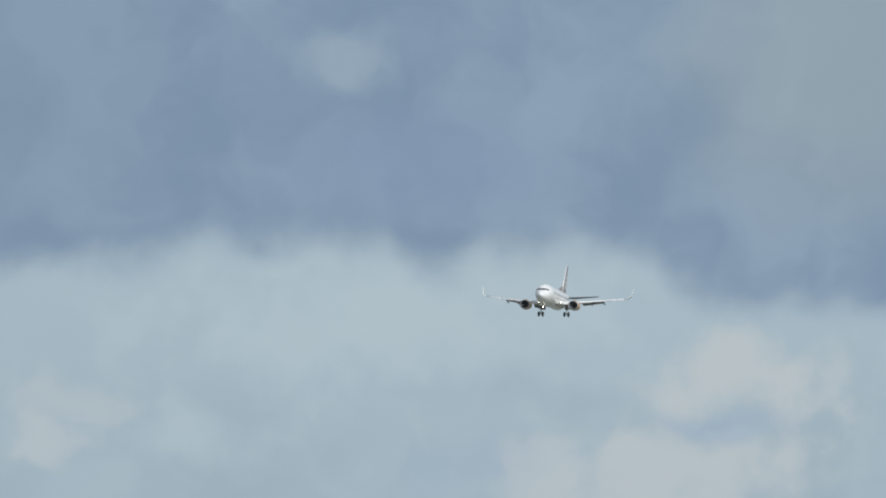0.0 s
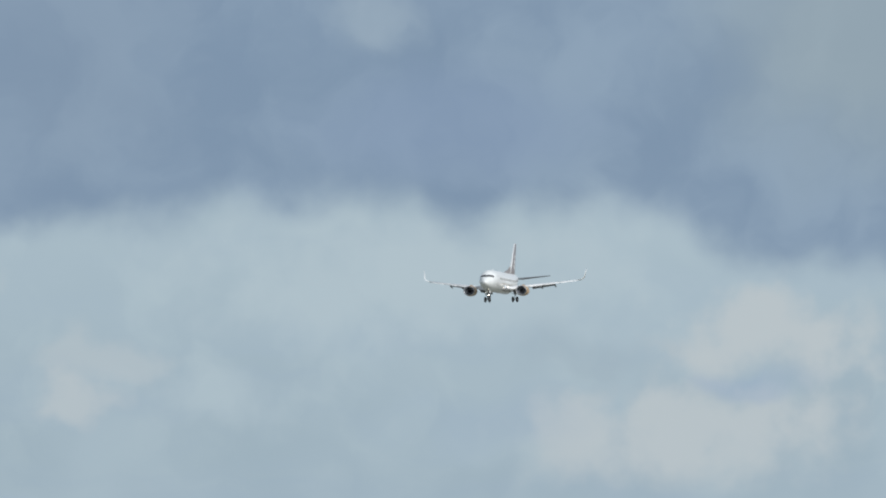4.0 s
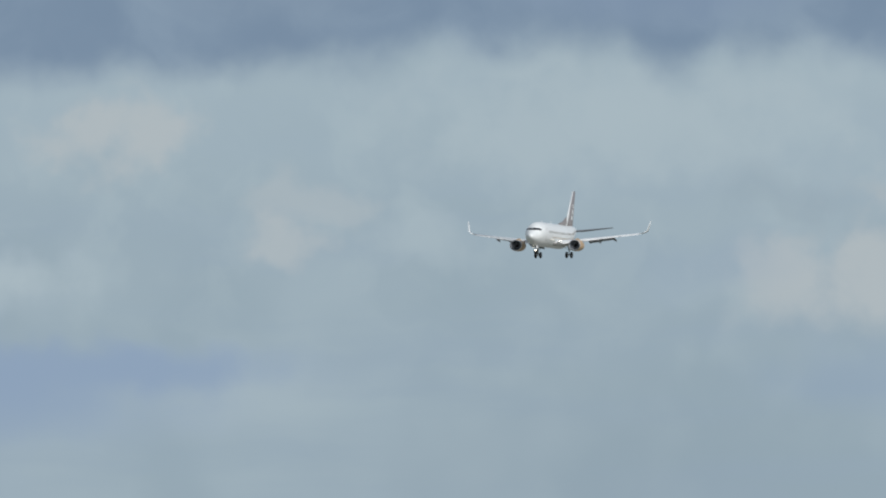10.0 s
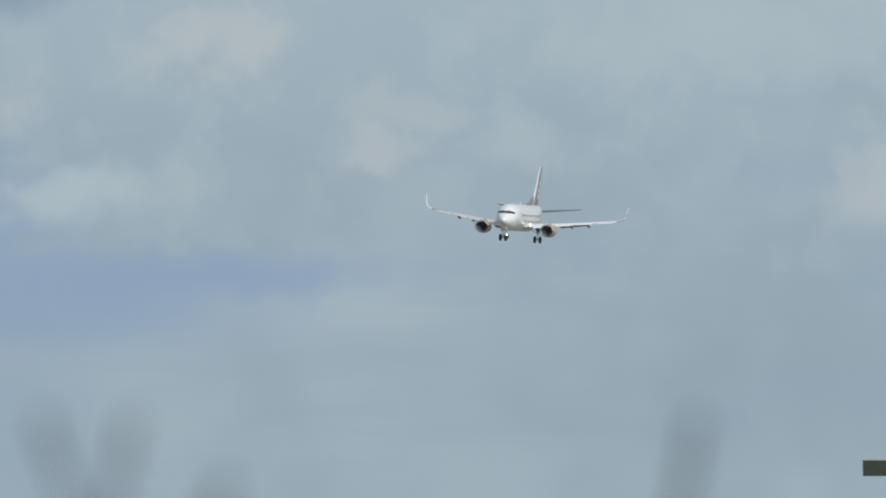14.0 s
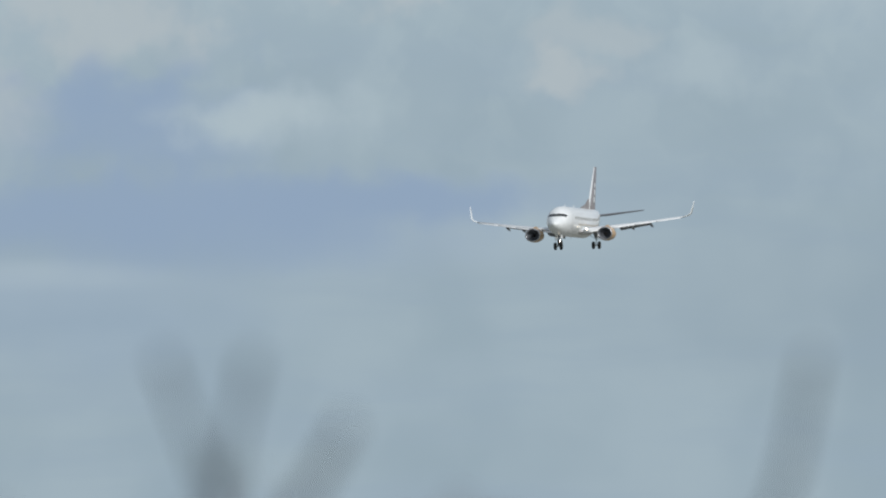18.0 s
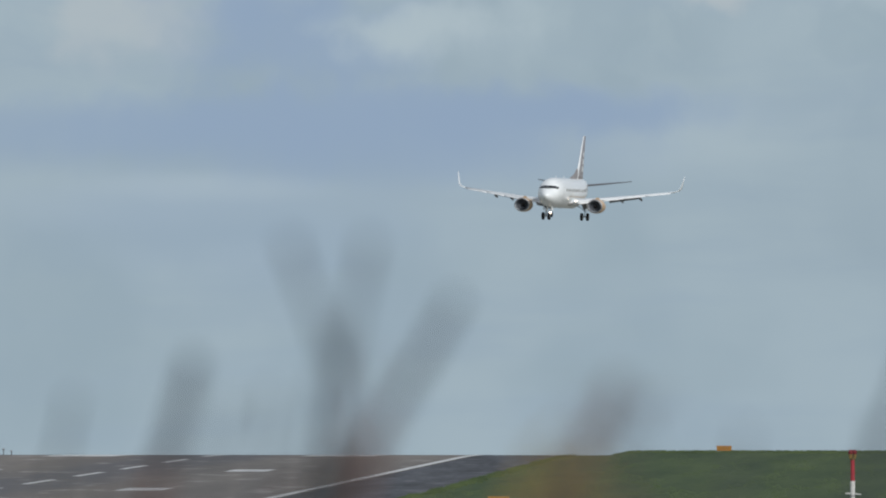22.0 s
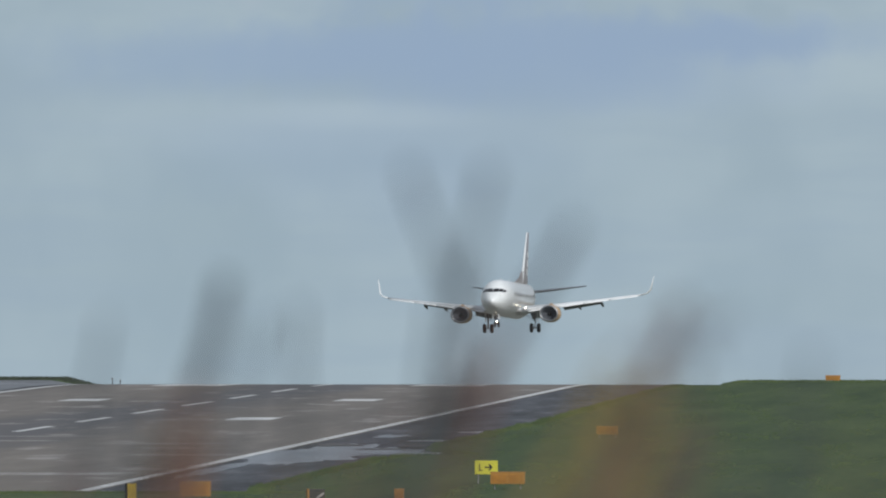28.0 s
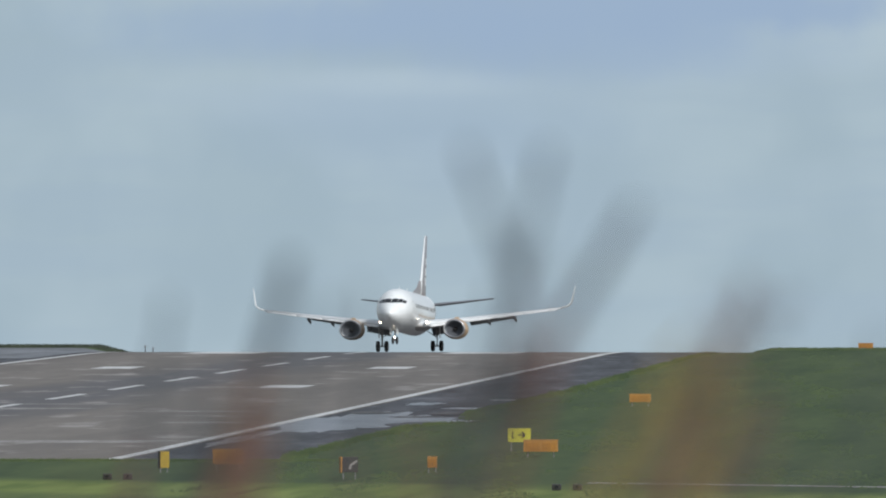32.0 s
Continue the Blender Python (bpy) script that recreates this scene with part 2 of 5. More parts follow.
def rubber_band(m, centre, half, dark):
    """Rubber laid down by tyres along the middle of the runway."""
    nt = m.node_tree
    b = nt.nodes["Principled BSDF"]
    tc = nt.nodes.new("ShaderNodeTexCoord")
    sp = nt.nodes.new("ShaderNodeSeparateXYZ")
    nt.links.new(tc.outputs["Object"], sp.inputs[0])
    mp = nt.nodes.new("ShaderNodeMapping")
    mp.inputs["Scale"].default_value = (0.25, 0.012, 1)
    nt.links.new(tc.outputs["Object"], mp.inputs[0])
    n = nt.nodes.new("ShaderNodeTexNoise")
    n.inputs["Scale"].default_value, n.inputs["Detail"].default_value = 1.0, 5.0
    nt.links.new(mp.outputs[0], n.inputs["Vector"])
    off = nt.nodes.new("ShaderNodeMath")
    off.operation = "SUBTRACT"
    off.inputs[1].default_value = centre
    nt.links.new(sp.outputs["X"], off.inputs[0])
    ab = nt.nodes.new("ShaderNodeMath")
    ab.operation = "ABSOLUTE"
    nt.links.new(off.outputs[0], ab.inputs[0])
    wob = nt.nodes.new("ShaderNodeMath")
    wob.operation = "MULTIPLY_ADD"
    wob.inputs[1].default_value = 9.0
    nt.links.new(n.outputs["Fac"], wob.inputs[0])
    nt.links.new(ab.outputs[0], wob.inputs[2])
    r = nt.nodes.new("ShaderNodeMapRange")
    r.inputs["From Min"].default_value, r.inputs["From Max"].default_value, r.inputs["To Max"].default_value = half + 7.5, half + 2.5, 0.85
    nt.links.new(wob.outputs[0], r.inputs["Value"])
    mx = nt.nodes.new("ShaderNodeMix")
    mx.data_type = "RGBA"
    mx.inputs[7].default_value = (*dark, 1)
    nt.links.new(r.outputs[0], mx.inputs[0])
    nt.links.new(b.inputs["Base Color"].links[0].from_socket, mx.inputs[6])
    nt.links.new(mx.outputs[2], b.inputs["Base Color"])


rubber_band(M_RUNWAY, -81.5, 5.0, (0.095, 0.094, 0.1))
streaks(M_RUNWAY, (0.32, 0.3, 0.285), 0.57, 0.66, 0.75, 0.22, 0.05)
streaks(M_RUNWAY, (0.13, 0.118, 0.112), 0.58, 0.7, 0.6, 0.3, 0.03)
M_RUNWAY.node_tree.nodes["Principled BSDF"].inputs["Specular IOR Level"].default_value = 0.25
M_SHOULDER = mat("wet_dark_asphalt", (0.088, 0.092, 0.104), 0.75, scale=0.3, second=(0.03, 0.031, 0.035), lo=0.38, hi=0.62, stretch=(1, 0.07, 1), bump=0.15, bump_scale=3)
M_APRON = mat("pale_damp_asphalt", (0.2, 0.212, 0.23), 0.7, scale=0.3, second=(0.1, 0.105, 0.115), stretch=(1, 0.1, 1))
M_DAMP = mat("dark_damp_asphalt", (0.105, 0.1, 0.1), 0.7, scale=0.4, second=(0.06, 0.058, 0.06), stretch=(1, 0.1, 1))
M_WET = mat("wet_concrete_strip", (0.21, 0.212, 0.22), 0.35, scale=0.45, second=(0.1, 0.103, 0.113), stretch=(1, 0.13, 1), lo=0.36, hi=0.62)
streaks(M_SHOULDER, (0.14, 0.145, 0.16), 0.56, 0.66, 0.8, 0.35, 0.07)
M_SHOULDER.node_tree.nodes["Principled BSDF"].inputs["Specular IOR Level"].default_value = 0.25
M_LINE = mat("white_runway_marking", (0.6, 0.605, 0.6), 0.6, scale=0.5, second=(0.36, 0.355, 0.34), lo=0.3, hi=0.55)
M_FADED = mat("faded_runway_marking", (0.31, 0.3, 0.29), 0.8, scale=0.5, second=(0.2, 0.183, 0.17), stretch=(1, 0.15, 1), lo=0.42, hi=0.58)
M_ORANGE = mat("orange_paint", (0.4, 0.19, 0.035), 0.5, scale=3, vary=0.2)
M_AMBER = mat("weathered_amber_paint", (0.45, 0.31, 0.04), 0.55, scale=3, vary=0.25)
M_PANEL = mat("weathered_orange_panel", (0.385, 0.168, 0.02), 0.6, scale=3, vary=0.3)
M_YELLOW = mat("yellow_sign_face", (0.55, 0.52, 0.05), 0.45, scale=3, vary=0.1)
M_BRASS = mat("dull_brass", (0.2, 0.13, 0.05), 0.5, 0.4, scale=3, vary=0.2)
M_DARKRED = mat("unlit_red_glass", (0.17, 0.008, 0.012), 0.2, scale=3, vary=0.2)
M_AMBERLUG = mat("chipped_yellow_paint", (0.3, 0.2, 0.05), 0.5, scale=6, vary=0.35)
M_BLACK = mat("black_paint", (0.02, 0.02, 0.02), 0.5, scale=3, vary=0.2)
M_RED = mat("red_paint", (0.42, 0.025, 0.04), 0.45, scale=3, vary=0.2)
M_CRIMSON = mat("crimson_paint", (0.3, 0.018, 0.065), 0.4, scale=3, vary=0.25)
M_PIPE = mat("pale_grey_pipe_paint", (0.55, 0.58, 0.58), 0.45, scale=3, vary=0.15)
M_POLEWHITE = mat("white_pole_paint", (0.75, 0.74, 0.72), 0.5, scale=3, vary=0.1)
M_CLAD = mat("dark_cladding", (0.034, 0.041, 0.03), 0.42, scale=0.9, second=(0.01, 0.014, 0.011), lo=0.4, hi=0.6)
M_PARAPET = mat("pale_parapet", (0.42, 0.43, 0.4), 0.6, scale=1.0, vary=0.2)
M_REDLAMP = glow("red_beacon", (1.0, 0.16, 0.2), 0.9)
M_TWIG = mat("twig_bark", (0.08, 0.092, 0.105), 0.85, scale=30, vary=0.5, bump=0.4, bump_scale=120)
M_REDTWIG = mat("reddish_twig_bark", (0.19, 0.1, 0.086), 0.85, scale=30, vary=0.4, bump=0.4, bump_scale=120)
M_TANTWIG = mat("tan_twig_bark", (0.21, 0.16, 0.125), 0.85, scale=30, vary=0.4, bump=0.4, bump_scale=120)
M_DRYLEAF = mat("ochre_dry_leaf", (0.31, 0.22, 0.085), 0.8, scale=20, vary=0.4)

# ---- sky sheet: the distant cloud bank ----
PX = 4700.0 / 24700.0


def cloud_material():
    m = bpy.data.materials.new("cloud_bank")
    m.use_nodes = True
    nt = m.node_tree
    nt.nodes.clear()
    N, L = nt.nodes.new, nt.links.new

    def math_node(op, a, b=None, c=None):
        n = N("ShaderNodeMath")
        n.operation = op
        for i, v in enumerate((a, b, c)):
            if v is None:
                continue
            if isinstance(v, (int, float)):
                n.inputs[i].default_value = v
            else:
                L(v, n.inputs[i])
        return n.outputs[0]

    def step(v, a, b):
        n = N("ShaderNodeMapRange")
        n.interpolation_type = "SMOOTHERSTEP"
        n.inputs["From Min"].default_value, n.inputs["From Max"].default_value = a, b
        L(v, n.inputs["Value"])
        return n.outputs[0]

    def mix(f, a, b):
        n = N("ShaderNodeMix")
        n.data_type = "RGBA"
        for i, v in ((0, f), (6, a), (7, b)):
            if isinstance(v, (tuple, float)):
                n.inputs[i].default_value = v
            else:
                L(v, n.inputs[i])
        return n.outputs[2]

    def noise_at(vec, scale, detail=4.0, rough=0.5):
        n = N("ShaderNodeTexNoise")
        n.inputs["Scale"].default_value, n.inputs["Detail"].default_value, n.inputs["Roughness"].default_value = scale, detail, rough
        L(vec, n.inputs["Vector"])
        return n

    tc = N("ShaderNodeTexCoord")
    base = N("ShaderNodeVectorMath")
    base.operation = "SCALE"
    base.inputs["Scale"].default_value = 1.0 / PX / 100.0          # units of a hundred
    L(tc.outputs["Object"], base.inputs[0])
    vec = base.outputs[0]
    warp = N("ShaderNodeVectorMath")
    warp.operation = "MULTIPLY_ADD"
    warp.inputs[1].default_value = (2.4, 0, 1.3)
    nz = noise_at(vec, 0.7, 3.0, 0.45)
    rawz = N("ShaderNodeSeparateXYZ")
    L(vec, rawz.inputs[0])
    calm = math_node("MULTIPLY_ADD", step(rawz.outputs["Z"], 2.0, 7.5), 0.8, 0.2)   # the haze near the horizon lies flat
    cen = N("ShaderNodeVectorMath")
    cen.operation = "SUBTRACT"
    cen.inputs[1].default_value = (0.5, 0.5, 0.5)
    L(nz.outputs["Color"], cen.inputs[0])
    quiet = N("ShaderNodeVectorMath")
    quiet.operation = "SCALE"
    L(cen.outputs[0], quiet.inputs[0])
    L(calm, quiet.inputs["Scale"])
    L(quiet.outputs[0], warp.inputs[0])
    L(vec, warp.inputs[2])
    wv = warp.outputs[0]
    sep = N("ShaderNodeSeparateXYZ")
    L(wv, sep.inputs[0])
    v = sep.outputs["Z"]

    # colours of the bank below the deck, soft at two scales
    big = noise_at(wv, 0.22, 3.0).outputs["Fac"]
    small = noise_at(wv, 0.9, 3.5, 0.5).outputs["Fac"]
    flat = N("ShaderNodeMapping")
    flat.inputs["Scale"].default_value = (0.22, 1, 1.7)
    L(wv, flat.inputs["Vector"])
    layered = noise_at(flat.outputs[0], 0.6, 4.0).outputs["Fac"]
    col = mix(step(big, 0.35, 0.65), srgb(153, 172, 184), srgb(162, 180, 191))
    col = mix(math_node("MULTIPLY", step(layered, 0.4, 0.7), 0.6), col, srgb(153, 172, 187))
    col = mix(math_node("MULTIPLY", step(small, 0.42, 0.72), math_node("MULTIPLY", calm, 0.45)), col, srgb(170, 187, 195))
    # brighter air at the foot of the deck
    col = mix(math_node("MULTIPLY", step(v, 4.5, 9.0), 0.5), col, srgb(172, 190, 200))

    ragged = math_node("MULTIPLY", math_node("SUBTRACT", noise_at(vec, 1.1, 3.5, 0.5).outputs["Fac"], 0.5), math_node("MULTIPLY", calm, 1.9))
    LIGHT, BLUE, GREY, WHITE = srgb(181, 191, 196), srgb(146, 167, 192), srgb(140, 158, 172), srgb(176, 192, 200)
    broad_blue = ((-20.4, 5.3, 3.6, 1.3, BLUE, 0.7), (-18.6, 3.9, 4.2, 0.8, BLUE, 0.4))
    puffs_high = ((-15.9, 8.05, 1.5, 0.95, LIGHT, 0.75), (-12.9, 6.12, 0.9, 0.5, LIGHT, 0.6), (-3.9, 5.45, 1.6, 1.0, LIGHT, 0.6), (-0.6, 7.35, 2.3, 0.95, LIGHT, 0.8), (-1.7, 5.65, 3.0, 1.2, LIGHT, 0.75), (-12.5, 6.9, 1.2, 0.6, LIGHT, 0.4), (-18.2, 5.4, 2.4, 0.7, WHITE, 0.75))
    puffs_low = ((-21.9, 2.6, 2.6, 0.35, WHITE, 0.5), (-21.2, 7.1, 2.4, 0.9, LIGHT, 0.6), (-23.6, 5.7, 1.7, 1.1, LIGHT, 0.55), (-10.3, 6.3, 1.6, 0.7, WHITE, 0.4), (-14.2, 3.5, 3.2, 1.0, WHITE, 0.4), (-22.6, 2.45, 6.5, 0.8, WHITE, 0.3), (-7.0, 8.3, 5.0, 1.4, WHITE, 0.5))
    blue_gaps = ((-0.9, 6.5, 1.2, 0.4, BLUE, 0.35), (-15.9, 3.95, 4.2, 0.55, BLUE, 0.75), (-18.4, 3.2, 5.0, 0.8, BLUE, 0.6), (-5.6, 5.7, 2.2, 0.6, BLUE, 0.12), (-2.6, 3.8, 2.3, 0.8, BLUE, 0.3), (-21.0, 5.9, 2.2, 0.6, BLUE, 0.6), (-19.5, 3.75, 6.5, 0.75, BLUE, 0.6), (-21.5, 2.0, 5.0, 1.4, BLUE, 0.3), (-23.5, 3.6, 6.0, 0.8, BLUE, 0.55), (-8.0, 2.0, 6.0, 2.0, GREY, 0.2), (-4.0, 6.9, 1.6, 0.6, GREY, 0.2))
    for pu, pv, ru, rv, c, f in (*broad_blue, *puffs_high, *puffs_low, *blue_gaps):
        mp = N("ShaderNodeMapping")
        mp.inputs["Location"].default_value = (-pu / ru, 0, -pv / rv)
        mp.inputs["Scale"].default_value = (1 / ru, 0, 1 / rv)
        L(wv, mp.inputs["Vector"])
        ln = N("ShaderNodeVectorMath")
        ln.operation = "LENGTH"
        L(mp.outputs[0], ln.inputs[0])
        outer, inner = (1.2, 0.14) if c == LIGHT else (1.25, 0.05)     # the sunlit heads are the crispest
        col = mix(math_node("MULTIPLY", step(math_node("ADD", ln.outputs["Value"], ragged), outer, inner), min(1.0, f * 1.25)), col, c)

    # the grey deck above, with a torn lower edge
    edge = N("ShaderNodeFloatCurve")
    cv = edge.mapping.curves[0]
    pts = ((-24, 8.6), (-19, 8.75), (-17.8, 9.1), (-13.7, 9.2), (-11.7, 9.3), (-9.7, 9.6), (-7.1, 9.65), (-6.1, 9.1), (-5.2, 9.5), (-3.2, 9.6), (-2.3, 9.4), (-1.2, 8.65), (2, 8.4))
    cv.points[0].location = ((pts[0][0] + 24) / 26, (pts[0][1] - 8) / 2)
    cv.points[-1].location = ((pts[-1][0] + 24) / 26, (pts[-1][1] - 8) / 2)
    for pu, pv in pts[1:-1]:
        cv.points.new((pu + 24) / 26, (pv - 8) / 2)
    edge.mapping.update()
    L(math_node("MULTIPLY_ADD", rawz.outputs["X"], 1 / 26, 24 / 26), edge.inputs["Value"])
    line = math_node("MULTIPLY_ADD", edge.outputs[0], 2.0, 8.0)
    torn = math_node("MULTIPLY_ADD", math_node("SUBTRACT", noise_at(vec, 0.9, 3.0, 0.45).outputs["Fac"], 0.5), 0.9, math_node("SUBTRACT", math_node("MULTIPLY_ADD", rawz.outputs["Z"], 0.65, math_node("MULTIPLY", v, 0.35)), line))
    deck_noise = noise_at(wv, 0.35, 5.0).outputs["Fac"]
    deck = mix(step(deck_noise, 0.35, 0.7), srgb(124, 145, 168), srgb(139, 159, 179))
    for pu, pv, ru, rv, c, f in ((-7.6, 12.9, 1.0, 0.7, WHITE, 0.3), (1.5, 13.0, 4.0, 3.5, srgb(150, 166, 174), 0.7), (-6.2, 11.0, 3.0, 1.2, srgb(130, 150, 176), 0.6), (-13.0, 12.5, 2.5, 3.0, srgb(128, 147, 168), 0.5)):
        mp = N("ShaderNodeMapping")
        mp.inputs["Location"].default_value = (-pu / ru, 0, -pv / rv)
        mp.inputs["Scale"].default_value = (1 / ru, 0, 1 / rv)
        L(wv, mp.inputs["Vector"])
        ln = N("ShaderNodeVectorMath")
        ln.operation = "LENGTH"
        L(mp.outputs[0], ln.inputs[0])
        deck = mix(math_node("MULTIPLY", step(ln.outputs["Value"], 1.25, 0.2), f), deck, c)
    col = mix(step(torn, -0.48, 0.66), col, deck)

    em = N("ShaderNodeEmission")
    L(col, em.inputs["Color"])
    out = N("ShaderNodeOutputMaterial")
    L(em.outputs[0], out.inputs["Surface"])
    return m


def link(name, bm, material, parent=None, label="", smooth=False):
    me = bpy.data.meshes.new(name)
    bm.normal_update()
    bm.to_mesh(me)
    bm.free()
    if smooth:
        me.shade_smooth()
    for mm in material if isinstance(material, (list, tuple)) else (material,):
        me.materials.append(mm)
    ob = new(name, me)
    if parent is not None:
        ob.parent = parent
    if label:
        ob["label"] = label
    return ob


def part(name, bm, material, parent, label="", smooth=False):
    return link(name, bm, material, parent, label, smooth)


def quad_sheet(rows):
    """A mesh over a grid of points."""
    bm = bmesh.new()
    vs = [[bm.verts.new(p) for p in r] for r in rows]
    for i in range(len(vs) - 1):
        for j in range(len(vs[0]) - 1):
            bm.faces.new((vs[i][j], vs[i][j + 1], vs[i + 1][j + 1], vs[i + 1][j]))
    return bm


def loft(rings, caps=True, closed=True):
    bm = bmesh.new()
    vs = [[bm.verts.new(p) for p in r] for r in rings]
    n = len(vs[0])
    for i in range(len(vs) - 1):
        for j in range(n if closed else n - 1):
            k = (j + 1) % n
            bm.faces.new((vs[i][j], vs[i][k], vs[i + 1][k], vs[i + 1][j]))
    if caps:
        bm.faces.new(vs[0][::-1])
        bm.faces.new(vs[-1])
    bmesh.ops.recalc_face_normals(bm, faces=bm.faces)
    return bm


def add_box(bm, c, size, m=Matrix(), bevel=0.0):
    r = bmesh.ops.create_cube(bm, size=1.0, matrix=m @ Matrix.Translation(c) @ Matrix.Diagonal((*size, 1)))
    if bevel:
        es = list({e for v in r["verts"] for e in v.link_edges})
        bmesh.ops.bevel(bm, geom=es, offset=bevel, segments=2, affect="EDGES", profile=0.7)
    return bm


def box(c, size, bevel=0.0):
    return add_box(bmesh.new(), c, size, bevel=bevel)


def tube(path, n=10, bm=None):
    """A round bar along (x, y, z, radius) points."""
    bm = bm or bmesh.new()
    rings = []
    for i, p in enumerate(path):
        a, b = Vector(path[max(0, i - 1)][:3]), Vector(path[min(len(path) - 1, i + 1)][:3])
        q = (b - a).to_track_quat("Z", "Y")
        rings.append([bm.verts.new(Vector(p[:3]) + q @ Vector((p[3] * math.cos(k * math.tau / n), p[3] * math.sin(k * math.tau / n), 0))) for k in range(n)])
    for r, s in zip(rings, rings[1:]):
        for k in range(n):
            bm.faces.new((r[k], r[(k + 1) % n], s[(k + 1) % n], s[k]))
    bm.faces.new(rings[0][::-1])
    bm.faces.new(rings[-1])
    return bm


def turned(profile, axis="X", n=28, squash=None):
    """A body of revolution from (along, radius) points round an axis."""
    bm = bmesh.new()
    rings = []
    for a, r in profile:
        ring = []
        for k in range(n):
            c, s = r * math.cos(k * math.tau / n), r * math.sin(k * math.tau / n)
            if squash:
                c, s = squash(a, c, s)
            ring.append(bm.verts.new((a, c, s) if axis == "X" else (c, a, s) if axis == "Y" else (c, s, a)))
        rings.append(ring)
    for r, s in zip(rings, rings[1:]):
        for k in range(n):
            bm.faces.new((r[k], r[(k + 1) % n], s[(k + 1) % n], s[k]))
    return bm


def cap_ends(bm):
    bmesh.ops.holes_fill(bm, edges=[e for e in bm.edges if e.is_boundary])
    bmesh.ops.recalc_face_normals(bm, faces=bm.faces)
    return bm


bm = bmesh.new()
vs = [bm.verts.new((x * PX, 0, z * PX)) for x, z in ((-4600, -900), (2600, -900), (2600, 2600), (-4600, 2600))]
bm.faces.new(vs)
sky_sheet = tagged(link("backdrop", bm, cloud_material()), "distant bank of pale grey clouds under a darker deck", "sky", kind="structure")
sky_sheet.location = (0, 4700, 12.5)

# ---- ground: one sheet, a mound under the camera, a flat field and a crest ----
CREST = 1218.0


def ground_z(x, y):
    z = 0.0
    r = math.hypot(x, y)
    if r < 330:
        f = 0.5 + 0.5 * math.cos(math.pi * r / 330)
        z += 10.7 * f
    if y > CREST:
        s = y - CREST
        z -= s * s / 1e4 if s < 400 else 16 + (s - 400) * 0.02
    if x > -50:                                   # verge beside the runway swells a little at the crest
        z += 0.34 * min(1, max(0, (x + 46) / 1.6)) * math.exp(-((y - 1262) / 45) ** 2)
    if x < -108:
        f = min(1, max(0, (y - 1235) / 70))
        z += min(1, (-108 - x) / 3.2) * (0.45 * f * f * (3 - 2 * f) * (1 if y < 1345 else math.exp(-((y - 1345) / 60) ** 2)) + 0.4 * math.exp(-((y - 1330) / 15) ** 2))
    return z


def spread(parts):
    out = []
    for a, b, n in parts:
        out += [a + (b - a) * i / n for i in range(n)]
    return out + [parts[-1][1]]


xs = spread([(-9000, -1000, 8), (-1000, -330, 8), (-330, -120, 20), (-120, -50, 24), (-50, -41, 12), (-41, -30, 4), (-30, 60, 24), (60, 330, 18), (330, 1000, 6), (1000, 9000, 8)])
ys = spread([(-9000, -330, 8), (-330, -40, 10), (-40, 60, 14), (60, 360, 14), (360, 680, 8), (680, 1200, 12), (1200, 1500, 40), (1500, 1700, 8), (1700, 12000, 10)])
tagged(link("ground", quad_sheet([[(x, y, ground_z(x, y)) for x in xs] for y in ys]), M_GRASS, smooth=True), "green airfield grass rising to a low crest", "grass", kind="structure")

# ---- runway ----
CL = -81.1


def strip(name, x0, x1, y0, y1, lift, material, parent=None, label="", n=None, slant=0.0, ragged=(0, 0)):
    n = n or max(1, int((y1 - y0) / (4 if any(ragged) else 12)))
    rnd = random.Random(int(abs(x0) * 10 + y0))
    rows = []
    for i in range(n + 1):
        y = y0 + (y1 - y0) * i / n
        z = (lambda yy: -((yy - CREST) ** 2 / 1e4) if yy > CREST else 0.0)(y) + lift
        rows.append([(x0 + slant * i / n + rnd.uniform(-1, 1) * ragged[0], y, z), (x1 + slant * i / n + rnd.uniform(-1, 1) * ragged[1], y, z)])
    return link(name, quad_sheet(rows), material, parent, label)


runway = tagged(strip("runway", -104.6, -57.6, 703, 1560, 0.02, M_RUNWAY), "worn brown-grey runway concrete with white markings", "runway", kind="structure")
def crest_z(y):
    return -((y - CREST) ** 2) / 1e4 if y > CREST else 0.0


def verge_edge(y):
    """Where the asphalt beside the runway gives way to grass: a worn line with a stub that juts out."""
    base = -50.3 + min(1.0, max(0.0, (y - 770) / 200)) * 1.1 - min(1.0, max(0.0, (y - 1000) / 200)) * 0.8
    worn = 0.55 * noise.noise((0.0, y / 17, 4.0)) + 0.3 * noise.noise((0.0, y / 5.2, 9.0)) + 0.15 * noise.noise((0.0, y / 1.7, 2.0))
    stub = 4.0 * math.exp(-((y - 832) / 6.0) ** 2) + 1.6 * math.exp(-((y - 846) / 10.0) ** 2)
    return base + worn + stub * (0.85 + 0.5 * noise.noise((0.0, y / 2.3, 7.0)))


